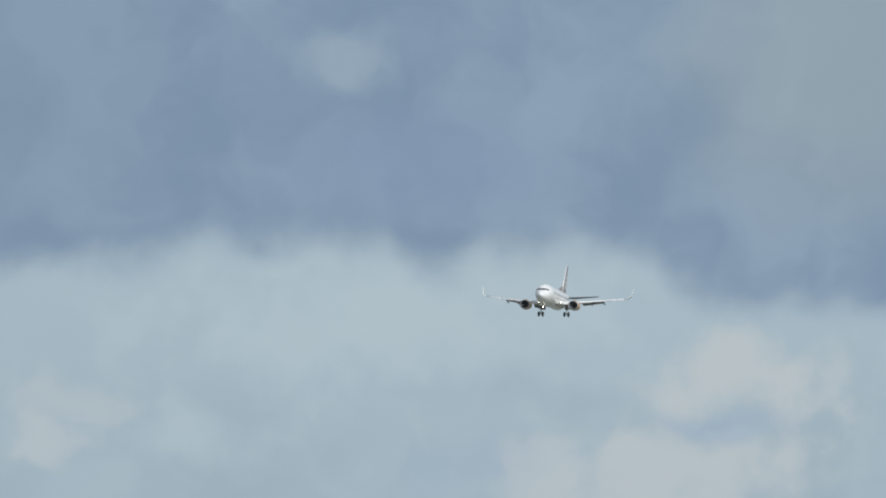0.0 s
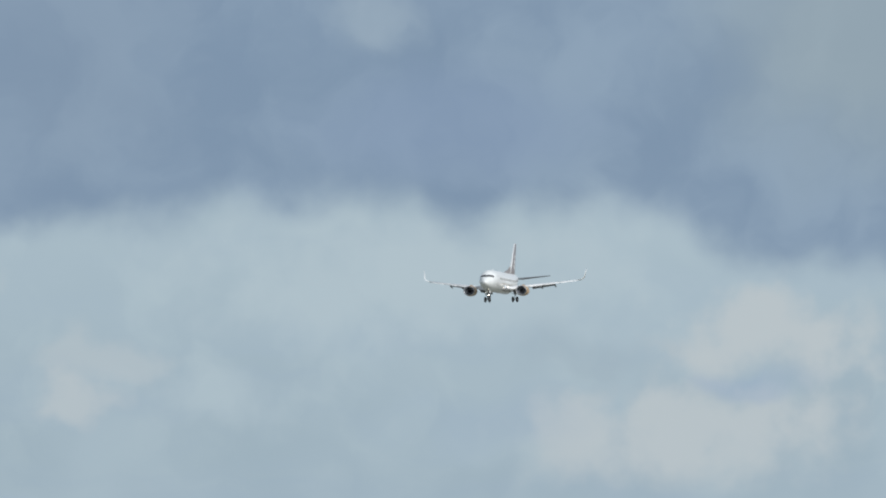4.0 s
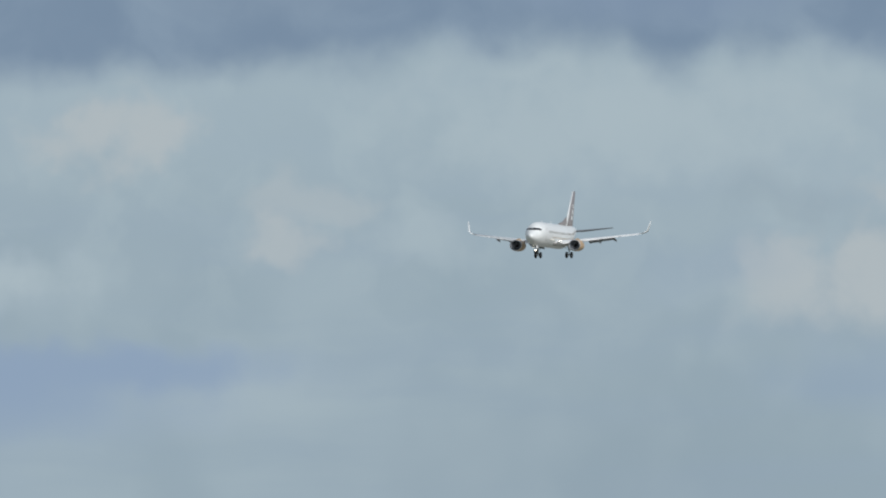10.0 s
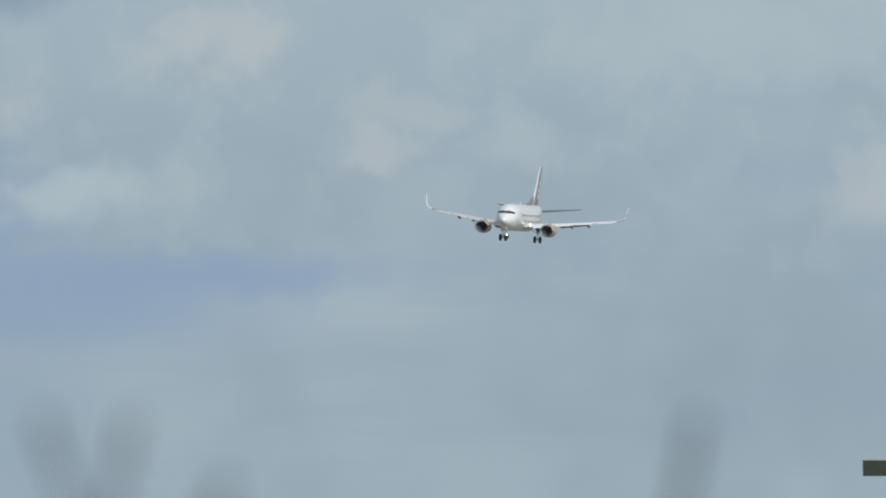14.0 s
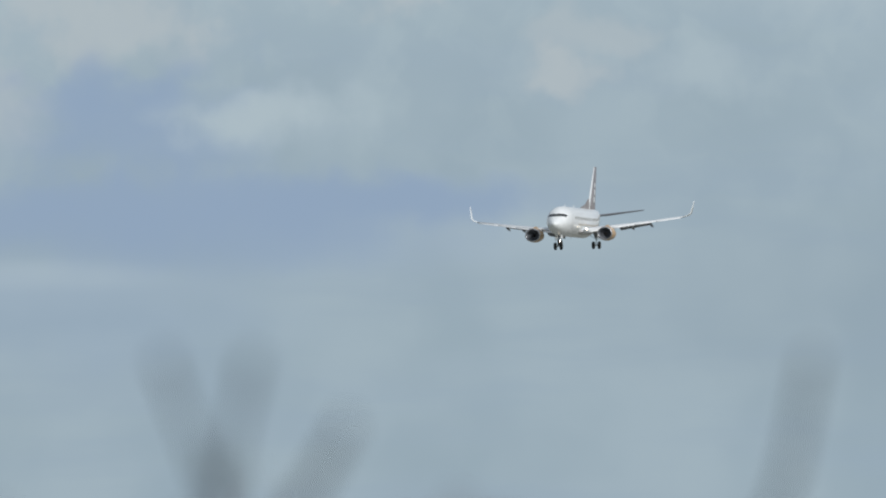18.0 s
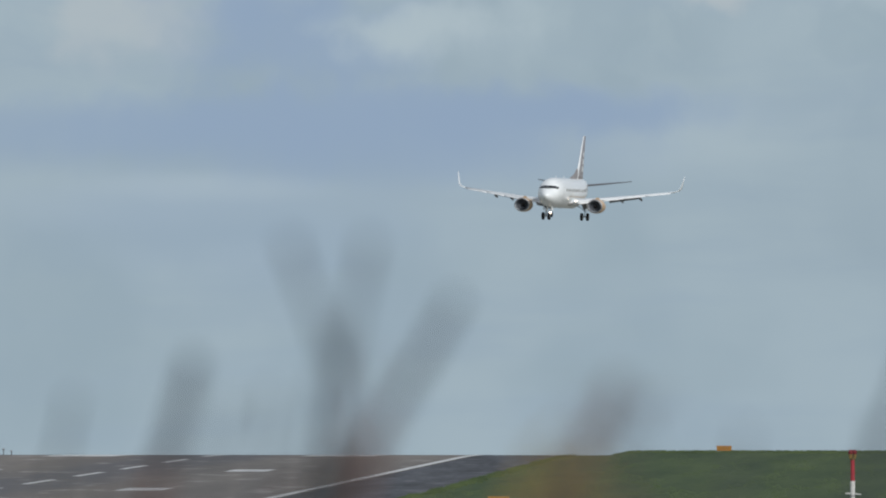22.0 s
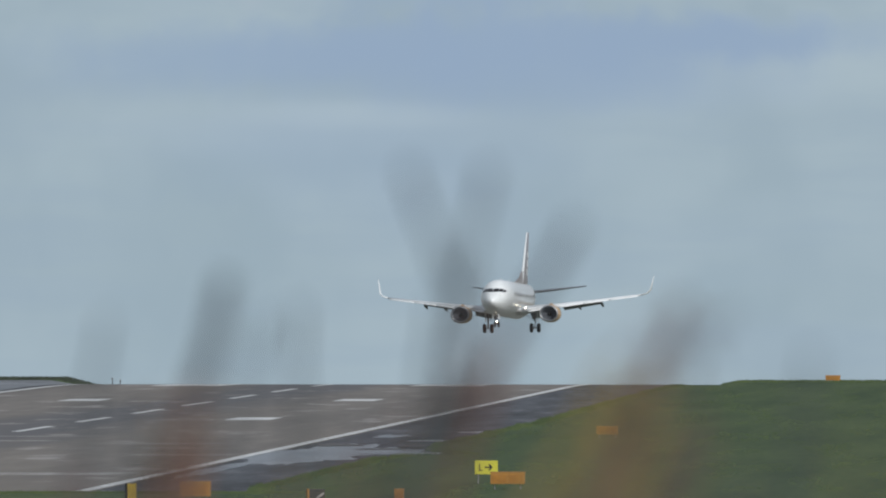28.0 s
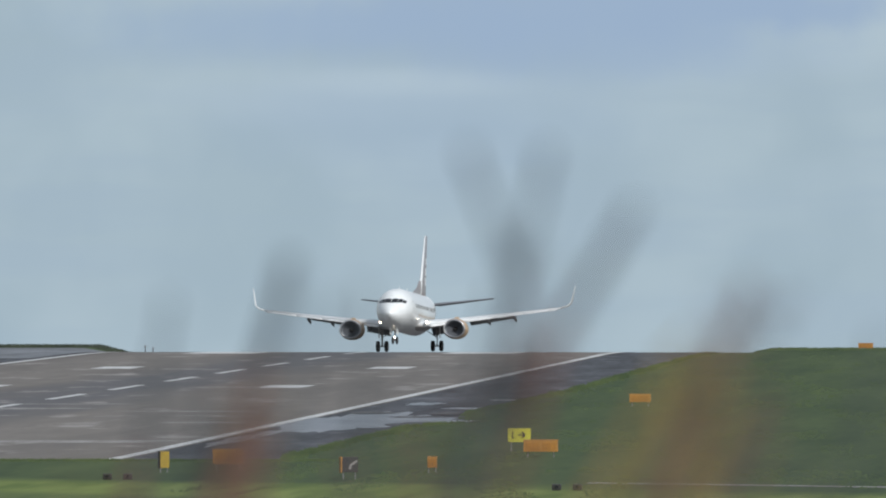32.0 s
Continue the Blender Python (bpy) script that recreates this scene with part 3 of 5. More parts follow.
shoulder_ys = [703 + 1.5 * i for i in range(345)] + [1222 + 13 * i for i in range(27)]
shoulder = [[(x, y, crest_z(y) + 0.014) for x in (-57.6, -54.0, -51.8, verge_edge(y))] for y in shoulder_ys]
tagged(link("pavement", quad_sheet(shoulder), M_SHOULDER), "dark damp asphalt shoulder with a worn grassy edge", "shoulder", kind="structure")
tagged(strip("pavement", -112.5, -104.6, 720, 1560, 0.014, M_SHOULDER, ragged=(0.55, 0)), "dark damp asphalt shoulder beside the runway", "shoulder", kind="structure")
apron = [[(x, y, ground_z(x, y) + 0.04) for x in (-123.0, -120.0, -117.083, -114.167, -111.25, -108.333, -105.417)] for y in range(1185, 1311, 5)]
tagged(link("pavement", quad_sheet(apron), M_APRON), "pale damp asphalt apron before a grass bank", "apron", kind="structure")


def stain(name, cx, cy, rx, ry, material, label, lift, seed, jag=0.5):
    """A patch with a torn outline, lying flat on the pavement."""
    bm = bmesh.new()
    n = 90
    ring = []
    for k in range(n):
        a = k * math.tau / n
        c, s = math.cos(a), math.sin(a)
        r = 1 + jag * noise.noise((c * 1.3 + seed, s * 1.3, 1.0)) + 0.6 * jag * noise.noise((c * 4 + seed, s * 4, 5.0)) + 0.35 * jag * noise.noise((c * 11 + seed, s * 11, 8.0))
        x, y = cx + rx * r * c, cy + ry * r * s
        if y < 705:
            y = 705
        ring.append(bm.verts.new((min(x, verge_edge(y) - 0.1), y, crest_z(y) + lift)))
    mid = bm.verts.new((cx, cy, crest_z(cy) + lift))
    for p, q in zip(ring, ring[1:] + ring[:1]):
        bm.faces.new((mid, p, q))
    return link(name, bm, material, runway, label)


for k, (cx, cy, rx, ry) in enumerate(((-54.7, 826, 3.3, 36), (-52.0, 838, 3.2, 16), (-49.2, 831.5, 3.4, 4.5), (-56.4, 772, 0.9, 26), (-51.0, 885, 1.5, 4), (-50.6, 925, 0.9, 4), (-54.6, 905, 1.2, 7))):
    stain("wet_patch", cx, cy, rx, ry, M_WET, "pale wet film of water", 0.021 + 0.004 * k, 3.7 * k + 1)
for k, (cx, cy, rx, ry) in enumerate(((-51.6, 848, 2.0, 2.2), (-55.6, 866, 1.3, 4), (-50.4, 862, 1.5, 5))):
    stain("damp_patch", cx, cy, rx, ry, M_DAMP, "dark damp stain", 0.051 + 0.004 * k, 5.1 * k + 40, 0.7)
for x in (CL + 22.9, CL - 22.9):
    strip("edge_line", x - 0.36, x + 0.36, 703, 1420, 0.032, M_LINE, runway, "white edge line")
for k in range(11):
    y = 741 + 50 * k
    strip("centreline_dash", CL - 0.32, CL + 0.32, y - 14, y + 14, 0.032, M_LINE if k > 1 else M_FADED, runway)
for y, w, hl in ((997, 3.3, 7.5), (1117, 3.3, 7.5), (1246, 6.5, 16)):
    for sgn in (-1, 1):
        c = CL + sgn * (11 if w < 5 else 11.5)
        strip("touchdown_bar", c - w / 2, c + w / 2, y - hl, y + hl, 0.032, M_LINE, runway)
for x0, x1, y, hl in ((-90, -76, 884, 2), (-86, -80, 856, 2), (-82, -75, 905, 1.5), (-72, -64, 872, 1.5), (-86, -78, 786, 2), (-80, -74, 800, 2), (-70, -60, 757, 4), (-66, -60, 826, 2)):
    strip("worn_patch", x0, x1, y - hl, y + hl, 0.027, M_FADED, runway, "faded scrubbed-out marking", slant=1.2, ragged=(1.6, 1.6), n=5)



# ---- rough grass along the pavement edges and over the verge ----
def tufts(name, label, places, lo, hi, material):
    rnd = random.Random(len(places))
    verts, faces = [], []
    for x, y in places:
        z = ground_z(x, y)
        for _ in range(4):
            h, a, lean = rnd.uniform(lo, hi), rnd.uniform(0, math.tau), rnd.uniform(-0.35, 0.35)
            cx, cy, w = x + rnd.uniform(-0.18, 0.18), y + rnd.uniform(-0.5, 0.5), rnd.uniform(0.03, 0.07)
            k = len(verts)
            verts += [(cx - w, cy, z - 0.02), (cx + w, cy + 0.02, z - 0.02), (cx + lean * h + w * 0.4, cy, z + h * 0.7), (cx + lean * h * 1.7, cy, z + h)]
            faces += [(k, k + 1, k + 2), (k, k + 2, k + 3)]
    me = bpy.data.meshes.new(name)
    me.from_pydata(verts, [], faces)
    me.materials.append(material)
    return tagged(new(name, me), label, "grass", kind="stuff")


M_TUFT = mat("rough_grass_blades", (0.085, 0.118, 0.045), 0.9, scale=0.4, second=(0.042, 0.066, 0.028), stretch=(1, 0.07, 1))
M_FIELDTUFT = mat("field_grass_blades", (0.092, 0.13, 0.056), 0.9, scale=0.4, second=(0.058, 0.088, 0.04), stretch=(1, 0.07, 1))
M_WEED = mat("grey_green_weeds", (0.06, 0.075, 0.05), 0.95, scale=0.6, second=(0.03, 0.04, 0.03), stretch=(1, 0.1, 1))
rg = random.Random(4)
edge = [(rg.uniform(-112, -47), 702.5 - abs(rg.gauss(0, 2.5))) for _ in range(2600)]
tufts("end_grass", "short ragged grass before the runway's end", edge, 0.02, 0.1, M_TUFT)
edge = []
for _ in range(2600):
    y = rg.uniform(704, 1240)
    edge.append((verge_edge(y) + 0.1 + abs(rg.gauss(0, 0.45)), y))
tufts("edge_grass", "ragged dark grass along the pavement edge", edge, 0.05, 0.2, M_TUFT)
tufts("bank_grass", "ragged grass on the low bank at the crest", [(rg.uniform(-45.5, 15), 1252 + rg.uniform(-14, 14)) for _ in range(3200)], 0.04, 0.18, M_TUFT)
tufts("far_bank_grass", "dark coarse grass and weeds on the far bank", [(rg.uniform(-126, -108.5), 1330 + rg.uniform(-12, 12)) for _ in range(2600)], 0.08, 0.34, M_WEED)
field = []
while len(field) < 5200:
    x, y = rg.uniform(-50, -12), 600 + 640 * rg.random() ** 1.6
    if noise.noise((x * 0.35, y * 0.025, 3.0)) > 0.05:
        field.append((x, y))
tufts("field_tufts", "coarse tufts scattered over the airfield grass", field, 0.03, 0.09, M_FIELDTUFT)

# ---- the airliner: x forward, y to its left, z up, origin between the intakes ----
def xs_(s):
    return 10.3 - s


FUS = ((0.0, 1.22, 0.03, 0.03), (0.12, 1.22, 0.26, 0.25), (0.45, 1.24, 0.6, 0.54), (1.0, 1.30, 0.95, 0.88), (1.6, 1.38, 1.2, 1.16), (2.2, 1.48, 1.41, 1.42), (2.9, 1.60, 1.58, 1.7),
       (3.8, 1.68, 1.72, 1.9), (5.0, 1.73, 1.82, 2.0), (6.6, 1.74, 1.88, 2.05), (12, 1.74, 1.88, 2.05), (20.5, 1.74, 1.88, 2.05), (22.5, 1.85, 1.82, 1.88), (24.5, 2.12, 1.66, 1.65), (26.5, 2.45, 1.38, 1.36),
       (28.5, 2.82, 1.0, 1.02), (30.2, 3.08, 0.62, 0.68), (31.6, 3.24, 0.3, 0.4), (32.1, 3.28, 0.12, 0.2))


def fus(s, th, lift=0.0):
    """A point of the fuselage skin: s from the nose, th degrees from the top towards its left side."""
    for p, q in zip(FUS, FUS[1:]):
        if s <= q[0]:
            f = (s - p[0]) / (q[0] - p[0])
            zc, hw, hh = (p[i] + (q[i] - p[i]) * f for i in (1, 2, 3))
            break
    t = radians(th)
    return (xs_(s), (hw + lift) * math.sin(t), zc + (hh + lift) * math.cos(t))


def skin_patch(s0, s1, a0, a1, ns=3, na=3, lift=0.012, skew=0.0):
    return quad_sheet([[fus(s0 + (s1 - s0) * i / ns + skew * j / na, a0 + (a1 - a0) * j / na, lift) for j in range(na + 1)] for i in range(ns + 1)])


AIRFOIL = [(0, 0), (0.012, 0.028), (0.05, 0.052), (0.13, 0.075), (0.28, 0.088), (0.45, 0.08), (0.65, 0.055), (0.85, 0.025), (1, 0.003), (0.85, -0.008), (0.65, -0.022), (0.45, -0.038), (0.28, -0.046), (0.13, -0.042), (0.05, -0.032), (0.012, -0.018)]


def wing_rings(stations):
    """Rings of an aerofoil: each station (y, s of the leading edge, chord, z, thickness, lean degrees, twist degrees)."""
    rings = []
    for y, s, ch, z, th, lean, tw in stations:
        ring = []
        ca, sa = math.cos(radians(lean)), math.sin(radians(lean))
        for cx, cz in AIRFOIL:
            zz = cz * ch * th / 0.13 - math.tan(radians(tw)) * (cx - 0.3) * ch
            ring.append((xs_(s + cx * ch), y - zz * sa, z + zz * ca))
        rings.append(ring)
    return rings


def mirror(rings):
    return [[(x, -y, z) for x, y, z in r] for r in rings]


plane = tagged(new("airliner"), "white twin-engined airliner with gold engine cowlings, wheels down", "airplane")

fuselage = part("fuselage", loft([[fus(max(s, 0.001), 360 * k / 44) for k in range(44)] for s in [p[0] for p in FUS]]), M_WHITE, plane, "glossy white fuselage", True)
for sgn in (1, -1):
    for s0, s1, a0, a1, sk in ((1.07, 1.76, 1.0, 29, 0.28), (1.38, 2.06, 30.0, 47, 0.42), (1.84, 2.46, 48.2, 60, 0.38)):
        part("cockpit_window", skin_patch(s0, s1, sgn * a0, sgn * a1, 4, 4, 0.015, sk), M_GLASS, fuselage, "dark cockpit pane")
    for k in range(40):
        s = 5.9 + k * 0.5
        if 17.2 < s < 17.6:
            continue
        part("cabin_window", skin_patch(s, s + 0.26, sgn * 73.5, sgn * 84.5, 1, 2, 0.01), M_CABIN, fuselage)
    part("stripe", skin_patch(8.2, 24.0, sgn * 100, sgn * 106, 20, 2, 0.008), M_STRIPE, fuselage, "pale tan stripe below the windows")
    for s0, s1 in ((4.35, 5.25), (24.6, 25.4)):
        door = part("cabin_door", skin_patch(s0, s1, sgn * 66, sgn * 122, 3, 8, 0.014), M_WHITE, fuselage)
        for q0, q1, a0, a1 in ((s0, s0 + 0.05, 66, 122), (s1 - 0.05, s1, 66, 122), (s0, s1, 66, 68), (s0, s1, 120, 122)):
            part("door_seam", skin_patch(q0, q1, sgn * a0, sgn * a1, 2, 8, 0.02), M_BELLY, door)
# belly fairing, keel and antennas
part("belly_fairing", loft([[(xs_(s), 1.95 * f * math.sin(a), -0.14 - 0.45 * f * math.cos(a) + 0.55) for a in [math.tau * k / 24 for k in range(24)]] for s, f in ((9.6, 0.2), (10.6, 0.75), (12, 1.0), (15, 1.08), (18, 1.0), (19.6, 0.7), (20.8, 0.2))]), M_BELLY, plane, "grey belly fairing", True)
for s, h, th in ((8.0, 0.28, 0), (14.5, 0.32, 0), (12.0, 0.2, 180)):
    x, y, z = fus(s, th)
    part("antenna", loft([[(x + 0.2, -0.015, z - 0.02), (x - 0.2, -0.015, z - 0.02), (x - 0.2, 0.015, z - 0.02), (x + 0.2, 0.015, z - 0.02)], [(x, -0.01, z + (h if th == 0 else -h)), (x - 0.18, -0.01, z + (h if th == 0 else -h)), (x - 0.18, 0.01, z + (h if th == 0 else -h)), (x, 0.01, z + (h if th == 0 else -h))]]), M_WHITE, fuselage)

WING = ((0.0, 10.6, 7.4, 0.28, 0.14, 0, 1), (1.9, 11.7, 6.3, 0.42, 0.135, 4, 1), (5.0, 13.5, 4.5, 0.86, 0.12, 6, 0), (9.5, 16.0, 3.0, 1.5, 0.11, 7, -1), (14.4, 18.7, 1.7, 2.2, 0.10, 9, -2))
WINGLET = ((14.4, 18.7, 1.7, 2.2, 0.10, 9, 0), (15.0, 19.05, 1.5, 2.4, 0.09, 30, 0), (15.35, 19.4, 1.3, 2.75, 0.08, 62, 0), (15.5, 19.9, 1.0, 3.5, 0.08, 78, 0), (15.68, 20.45, 0.6, 4.4, 0.08, 80, 0))


def flap_rings(y0, y1, droop, drop, n=4):
    out = []
    for i in range(n + 1):
        y = y0 + (y1 - y0) * i / n
        for p, q in zip(WING, WING[1:]):
            if y <= q[0]:
                f = (y - p[0]) / (q[0] - p[0])
                s, ch, z = (p[j] + (q[j] - p[j]) * f for j in (1, 2, 3))
                break
        out.append((y, s + ch * 0.9, ch * 0.24, z - drop, 0.1, 6, droop))
    return wing_rings(out)


def slat_rings(y0, y1, n=4):
    out = []
    for i in range(n + 1):
        y = y0 + (y1 - y0) * i / n
        for p, q in zip(WING, WING[1:]):
            if y <= q[0]:
                f = (y - p[0]) / (q[0] - p[0])
                s, ch, z = (p[j] + (q[j] - p[j]) * f for j in (1, 2, 3))
                break
        out.append((y, s - 0.22, max(0.6, ch * 0.2), z - 0.09, 0.15, 6, -22))
    return wing_rings(out)


for sgn, side in ((1, lambda r: r), (-1, mirror)):
    wing = part("wing", loft(side(wing_rings(WING))), M_WING, plane, "pale grey swept wing", True)
    part("winglet", loft(side(wing_rings(WINGLET))), M_WHITE, wing, "white upturned winglet", True)
    for a, b, droop, drop in ((2.0, 4.3, 30, 0.22), (5.7, 9.9, 22, 0.1)):
        part("flap", loft(side(flap_rings(a, b, droop, drop))), M_FLAP, wing, "lowered trailing flap", True)
    part("aileron", loft(side(wing_rings(((10.3, 18.45, 0.62, 1.64, 0.1, 6, 2), (13.6, 19.55, 0.46, 2.08, 0.1, 9, 2))))), M_WING, wing, smooth=True)
    for a, b in ((2.5, 4.0), (5.6, 8.3), (8.32, 11.0), (11.02, 14.1)):
        part("slat", loft(side(slat_rings(a, b))), M_SLAT, wing, "extended leading-edge slat", True)
    for y, s, z in ((3.9, 16.2, 0.42), (7.6, 17.0, 0.98), (10.0, 18.2, 1.3)):
        part("flap_fairing", loft([[(xs_(s + d), sgn * y + 0.15 * f * math.cos(k * math.tau / 12), z + drop + 0.22 * f * math.sin(k * math.tau / 12)) for k in range(12)] for d, f, drop in ((-1.2, 0.15, 0.1), (-0.4, 0.8, 0), (0.5, 1.0, -0.08), (1.4, 0.7, -0.24), (2.0, 0.15, -0.36))]), M_FLAP, wing, smooth=True)
    # a glowing bead stands in for a glint on the fuselage skin
    glint_bead = part("glint_bead", turned([(-0.05, 0.055), (0.0, 0.05), (0.035, 0.03), (0.045, 0.003)], n=12), M_GLINT, plane, "small glowing bead put in for a glint on the fuselage side", True)
    glint_bead.location = fus(8.0, sgn * 113, 0.06)
    # added tube, blocks the bead's glow except from nearly ahead
    part("lamp_baffle", turned([(-0.05, 0.062), (0.38, 0.066), (0.38, 0.076), (-0.05, 0.08)], n=12), M_WHITE, glint_bead, "white tube added to hide the glow from the side")
    lens = part("root_lamp", turned([(xs_(11.87), 0.001), (xs_(11.9), 0.082), (xs_(11.98), 0.082)], n=16), M_LAMP, wing, "lit landing lamp at the wing root, behind an added tube")
    lens.location = (0, sgn * 2.24, 0.73)
    # tube added ahead of the lens so the lamp shows only near head-on
    part("lamp_baffle", turned([(xs_(11.98), 0.1), (xs_(11.26), 0.112), (xs_(11.26), 0.122), (xs_(11.98), 0.13)], n=16), M_WING, lens, "pale tube added to hide the lamp from the side")
    # stabiliser
    stab = part("stabiliser", loft(side(wing_rings(((0.3, 27.6, 3.3, 2.85, 0.1, 7, 0), (1.0, 28.0, 3.0, 2.92, 0.1, 7, 0), (6.45, 31.7, 1.25, 3.62, 0.09, 7, 0))))), M_STAB, plane, "dark grey tailplane half", True)
    part("elevator", loft(side(wing_rings(((1.2, 30.6, 0.9, 2.93, 0.08, 7, 3), (6.3, 32.55, 0.45, 3.6, 0.08, 7, 3))))), M_STAB, stab, smooth=True)
    # engine
    ey = sgn * 5.015

    def squash(a, c, s):
        return c * 1.04, (s * 0.83 if s < 0 else s * 0.93)
    eng = part("engine_cowling", turned([(-0.16, 1.03), (-0.6, 1.1), (-1.3, 1.14), (-2.2, 1.12), (-3.2, 0.98), (-3.8, 0.82), (-3.8, 0.76), (-3.0, 0.8)], squash=squash), M_GOLD, plane, "gold-tan engine cowling", True)
    eng.location = (0, ey, 0)
    part("intake_lip", turned([(-0.16, 1.03), (-0.05, 0.985), (0.0, 0.935), (-0.03, 0.89), (-0.14, 0.86)], squash=squash), M_METAL, eng, "polished metal intake lip", True)
    part("intake_duct", turned([(-0.14, 0.86), (-0.4, 0.83), (-1.0, 0.81)], squash=squash), M_DARK, eng, "dark intake duct", True)
    part("fan_disc", turned([(-1.02, 0.82), (-1.04, 0.3), (-1.05, 0.02)], squash=squash), M_DARK, eng)
    part("spinner", turned([(-0.62, 0.01), (-0.68, 0.09), (-0.85, 0.19), (-1.01, 0.25)]), M_BLACK, eng, smooth=True)
    bm = bmesh.new()
    for k in range(26):
        a = k * math.tau / 26
        r = Matrix.Rotation(a, 4, "X")
        vs = [bm.verts.new(r @ Vector(p)) for p in ((-0.92, 0.0, 0.24), (-1.0, 0.06, 0.24), (-1.0, 0.15, 0.76), (-0.9, 0.03, 0.76))]
        bm.faces.new(vs)
    tagged(part("fan_blades", bm, M_BLADE, eng), kind="stuff")
    part("core_nozzle", turned([(-3.2, 0.62), (-4.2, 0.48), (-4.6, 0.38), (-4.6, 0.33)]), M_STEEL, eng, smooth=True)
    part("exhaust_cone", turned([(-4.3, 0.28), (-4.9, 0.12), (-5.1, 0.01)]), M_STEEL, eng, smooth=True)
    part("pylon", loft([[(-0.9, -0.02, 0.95), (-0.9, 0.02, 0.95), (-0.9, 0.02, 1.08), (-0.9, -0.02, 1.08)], [(-2.4, -0.18, 0.6), (-2.4, 0.18, 0.6), (-2.4, 0.18, 1.25), (-2.4, -0.18, 1.25)], [(-4.0, -0.18, 0.3), (-4.0, 0.18, 0.3), (-4.0, 0.18, 0.85), (-4.0, -0.18, 0.85)], [(-5.6, -0.03, 0.3), (-5.6, 0.03, 0.3), (-5.6, 0.03, 0.6), (-5.6, -0.03, 0.6)]]), M_GOLD, eng, "gold-tan pylon")


def wheel(parent, x, y, z, r, w):
    tyre = part("tyre", turned([(-w / 2 + 0.03, r * 0.55), (-w / 2, r * 0.78), (-w / 2 + 0.04, r * 0.95), (-w * 0.2, r), (w * 0.2, r), (w / 2 - 0.04, r * 0.95), (w / 2, r * 0.78), (w / 2 - 0.03, r * 0.55)], "Y", 26), M_TYRE, parent, "black tyre", True)
    tyre.location = (x, y, z)
    part("wheel_hub", cap_ends(turned([(-w / 2 + 0.05, r * 0.2), (-w / 2 + 0.04, r * 0.56), (w / 2 - 0.04, r * 0.56), (w / 2 - 0.05, r * 0.2)], "Y", 20)), M_STEEL, tyre)


for sgn in (1, -1):
    gear = part("main_gear", tube([(xs_(16.5), sgn * 2.75, 0.7, 0.16), (xs_(16.55), sgn * 2.68, -0.3, 0.15), (xs_(16.55), sgn * 2.66, -0.35, 0.1), (xs_(16.55), sgn * 2.66, -1.42, 0.09)]), M_STEEL, plane, "steel main landing gear leg")
    part("axle", tube([(xs_(16.55), sgn * 2.66 - 0.55, -1.42, 0.07), (xs_(16.55), sgn * 2.66 + 0.55, -1.42, 0.07)]), M_STEEL, gear)
    part("side_strut", tube([(xs_(16.55), sgn * 2.66, -0.6, 0.04), (xs_(16.5), sgn * 1.6, 0.1, 0.04)]), M_STEEL, gear)
    part("drag_link", tube([(xs_(16.5), sgn * 2.66, -1.0, 0.05), (xs_(16.9), sgn * 2.66, -0.75, 0.05), (xs_(16.6), sgn * 2.66, -0.4, 0.05)]), M_STEEL, gear)
    part("gear_door", box((xs_(16.5), sgn * 2.95, -0.05), (0.75, 0.05, 1.2), 0.02), M_WHITE, gear)
    for d in (-0.41, 0.41):
        wheel(gear, xs_(16.55), sgn * 2.66 + d, -1.42, 0.52, 0.36)
nose = part("nose_gear", tube([(xs_(4.3), 0, 0.4, 0.11), (xs_(4.2), 0, -0.5, 0.1), (xs_(4.2), 0, -0.52, 0.07), (xs_(4.15), 0, -1.22, 0.06)]), M_STEEL, plane, "steel nose landing gear leg")
part("axle", tube([(xs_(4.15), -0.3, -1.25, 0.05), (xs_(4.15), 0.3, -1.25, 0.05)]), M_STEEL, nose)
part("drag_strut", tube([(xs_(4.2), 0, -0.6, 0.05), (xs_(3.2), 0, 0.2, 0.05)]), M_STEEL, nose)
for d in (-0.2, 0.2):
    wheel(nose, xs_(4.15), d, -1.25, 0.35, 0.2)
for d in (-1, 1):
    part("gear_door", box((xs_(3.6), d * 0.33, -0.38), (1.5, 0.04, 0.6), 0.015), M_WHITE, nose)
part("taxi_lamp", turned([(xs_(4.02), 0.001), (xs_(4.03), 0.06), (xs_(4.12), 0.065)], n=14), M_LAMP, nose, "lit taxi lamp").location = (0, 0, -0.95)

# fin: white leading edge, taupe body, white rudder trim
FIN = ((2.9, 23.4, 6.2), (4.3, 25.2, 4.9), (9.75, 30.0, 1.9))


def fin_rings(f0, f1, th=0.5):
    rings = []
    for z, s, ch in FIN:
        a, b = f0 * ch, f1 * ch
        pts = [(a, 0), (a + (b - a) * 0.15, 0.6), (a + (b - a) * 0.5, 1), (a + (b - a) * 0.85, 0.85), (b, 0.55), (b, -0.55), (a + (b - a) * 0.85, -0.85), (a + (b - a) * 0.5, -1), (a + (b - a) * 0.15, -0.6)]
        rings.append([(xs_(s + p), q * 0.032 * ch * th, z) for p, q in pts])
    return rings


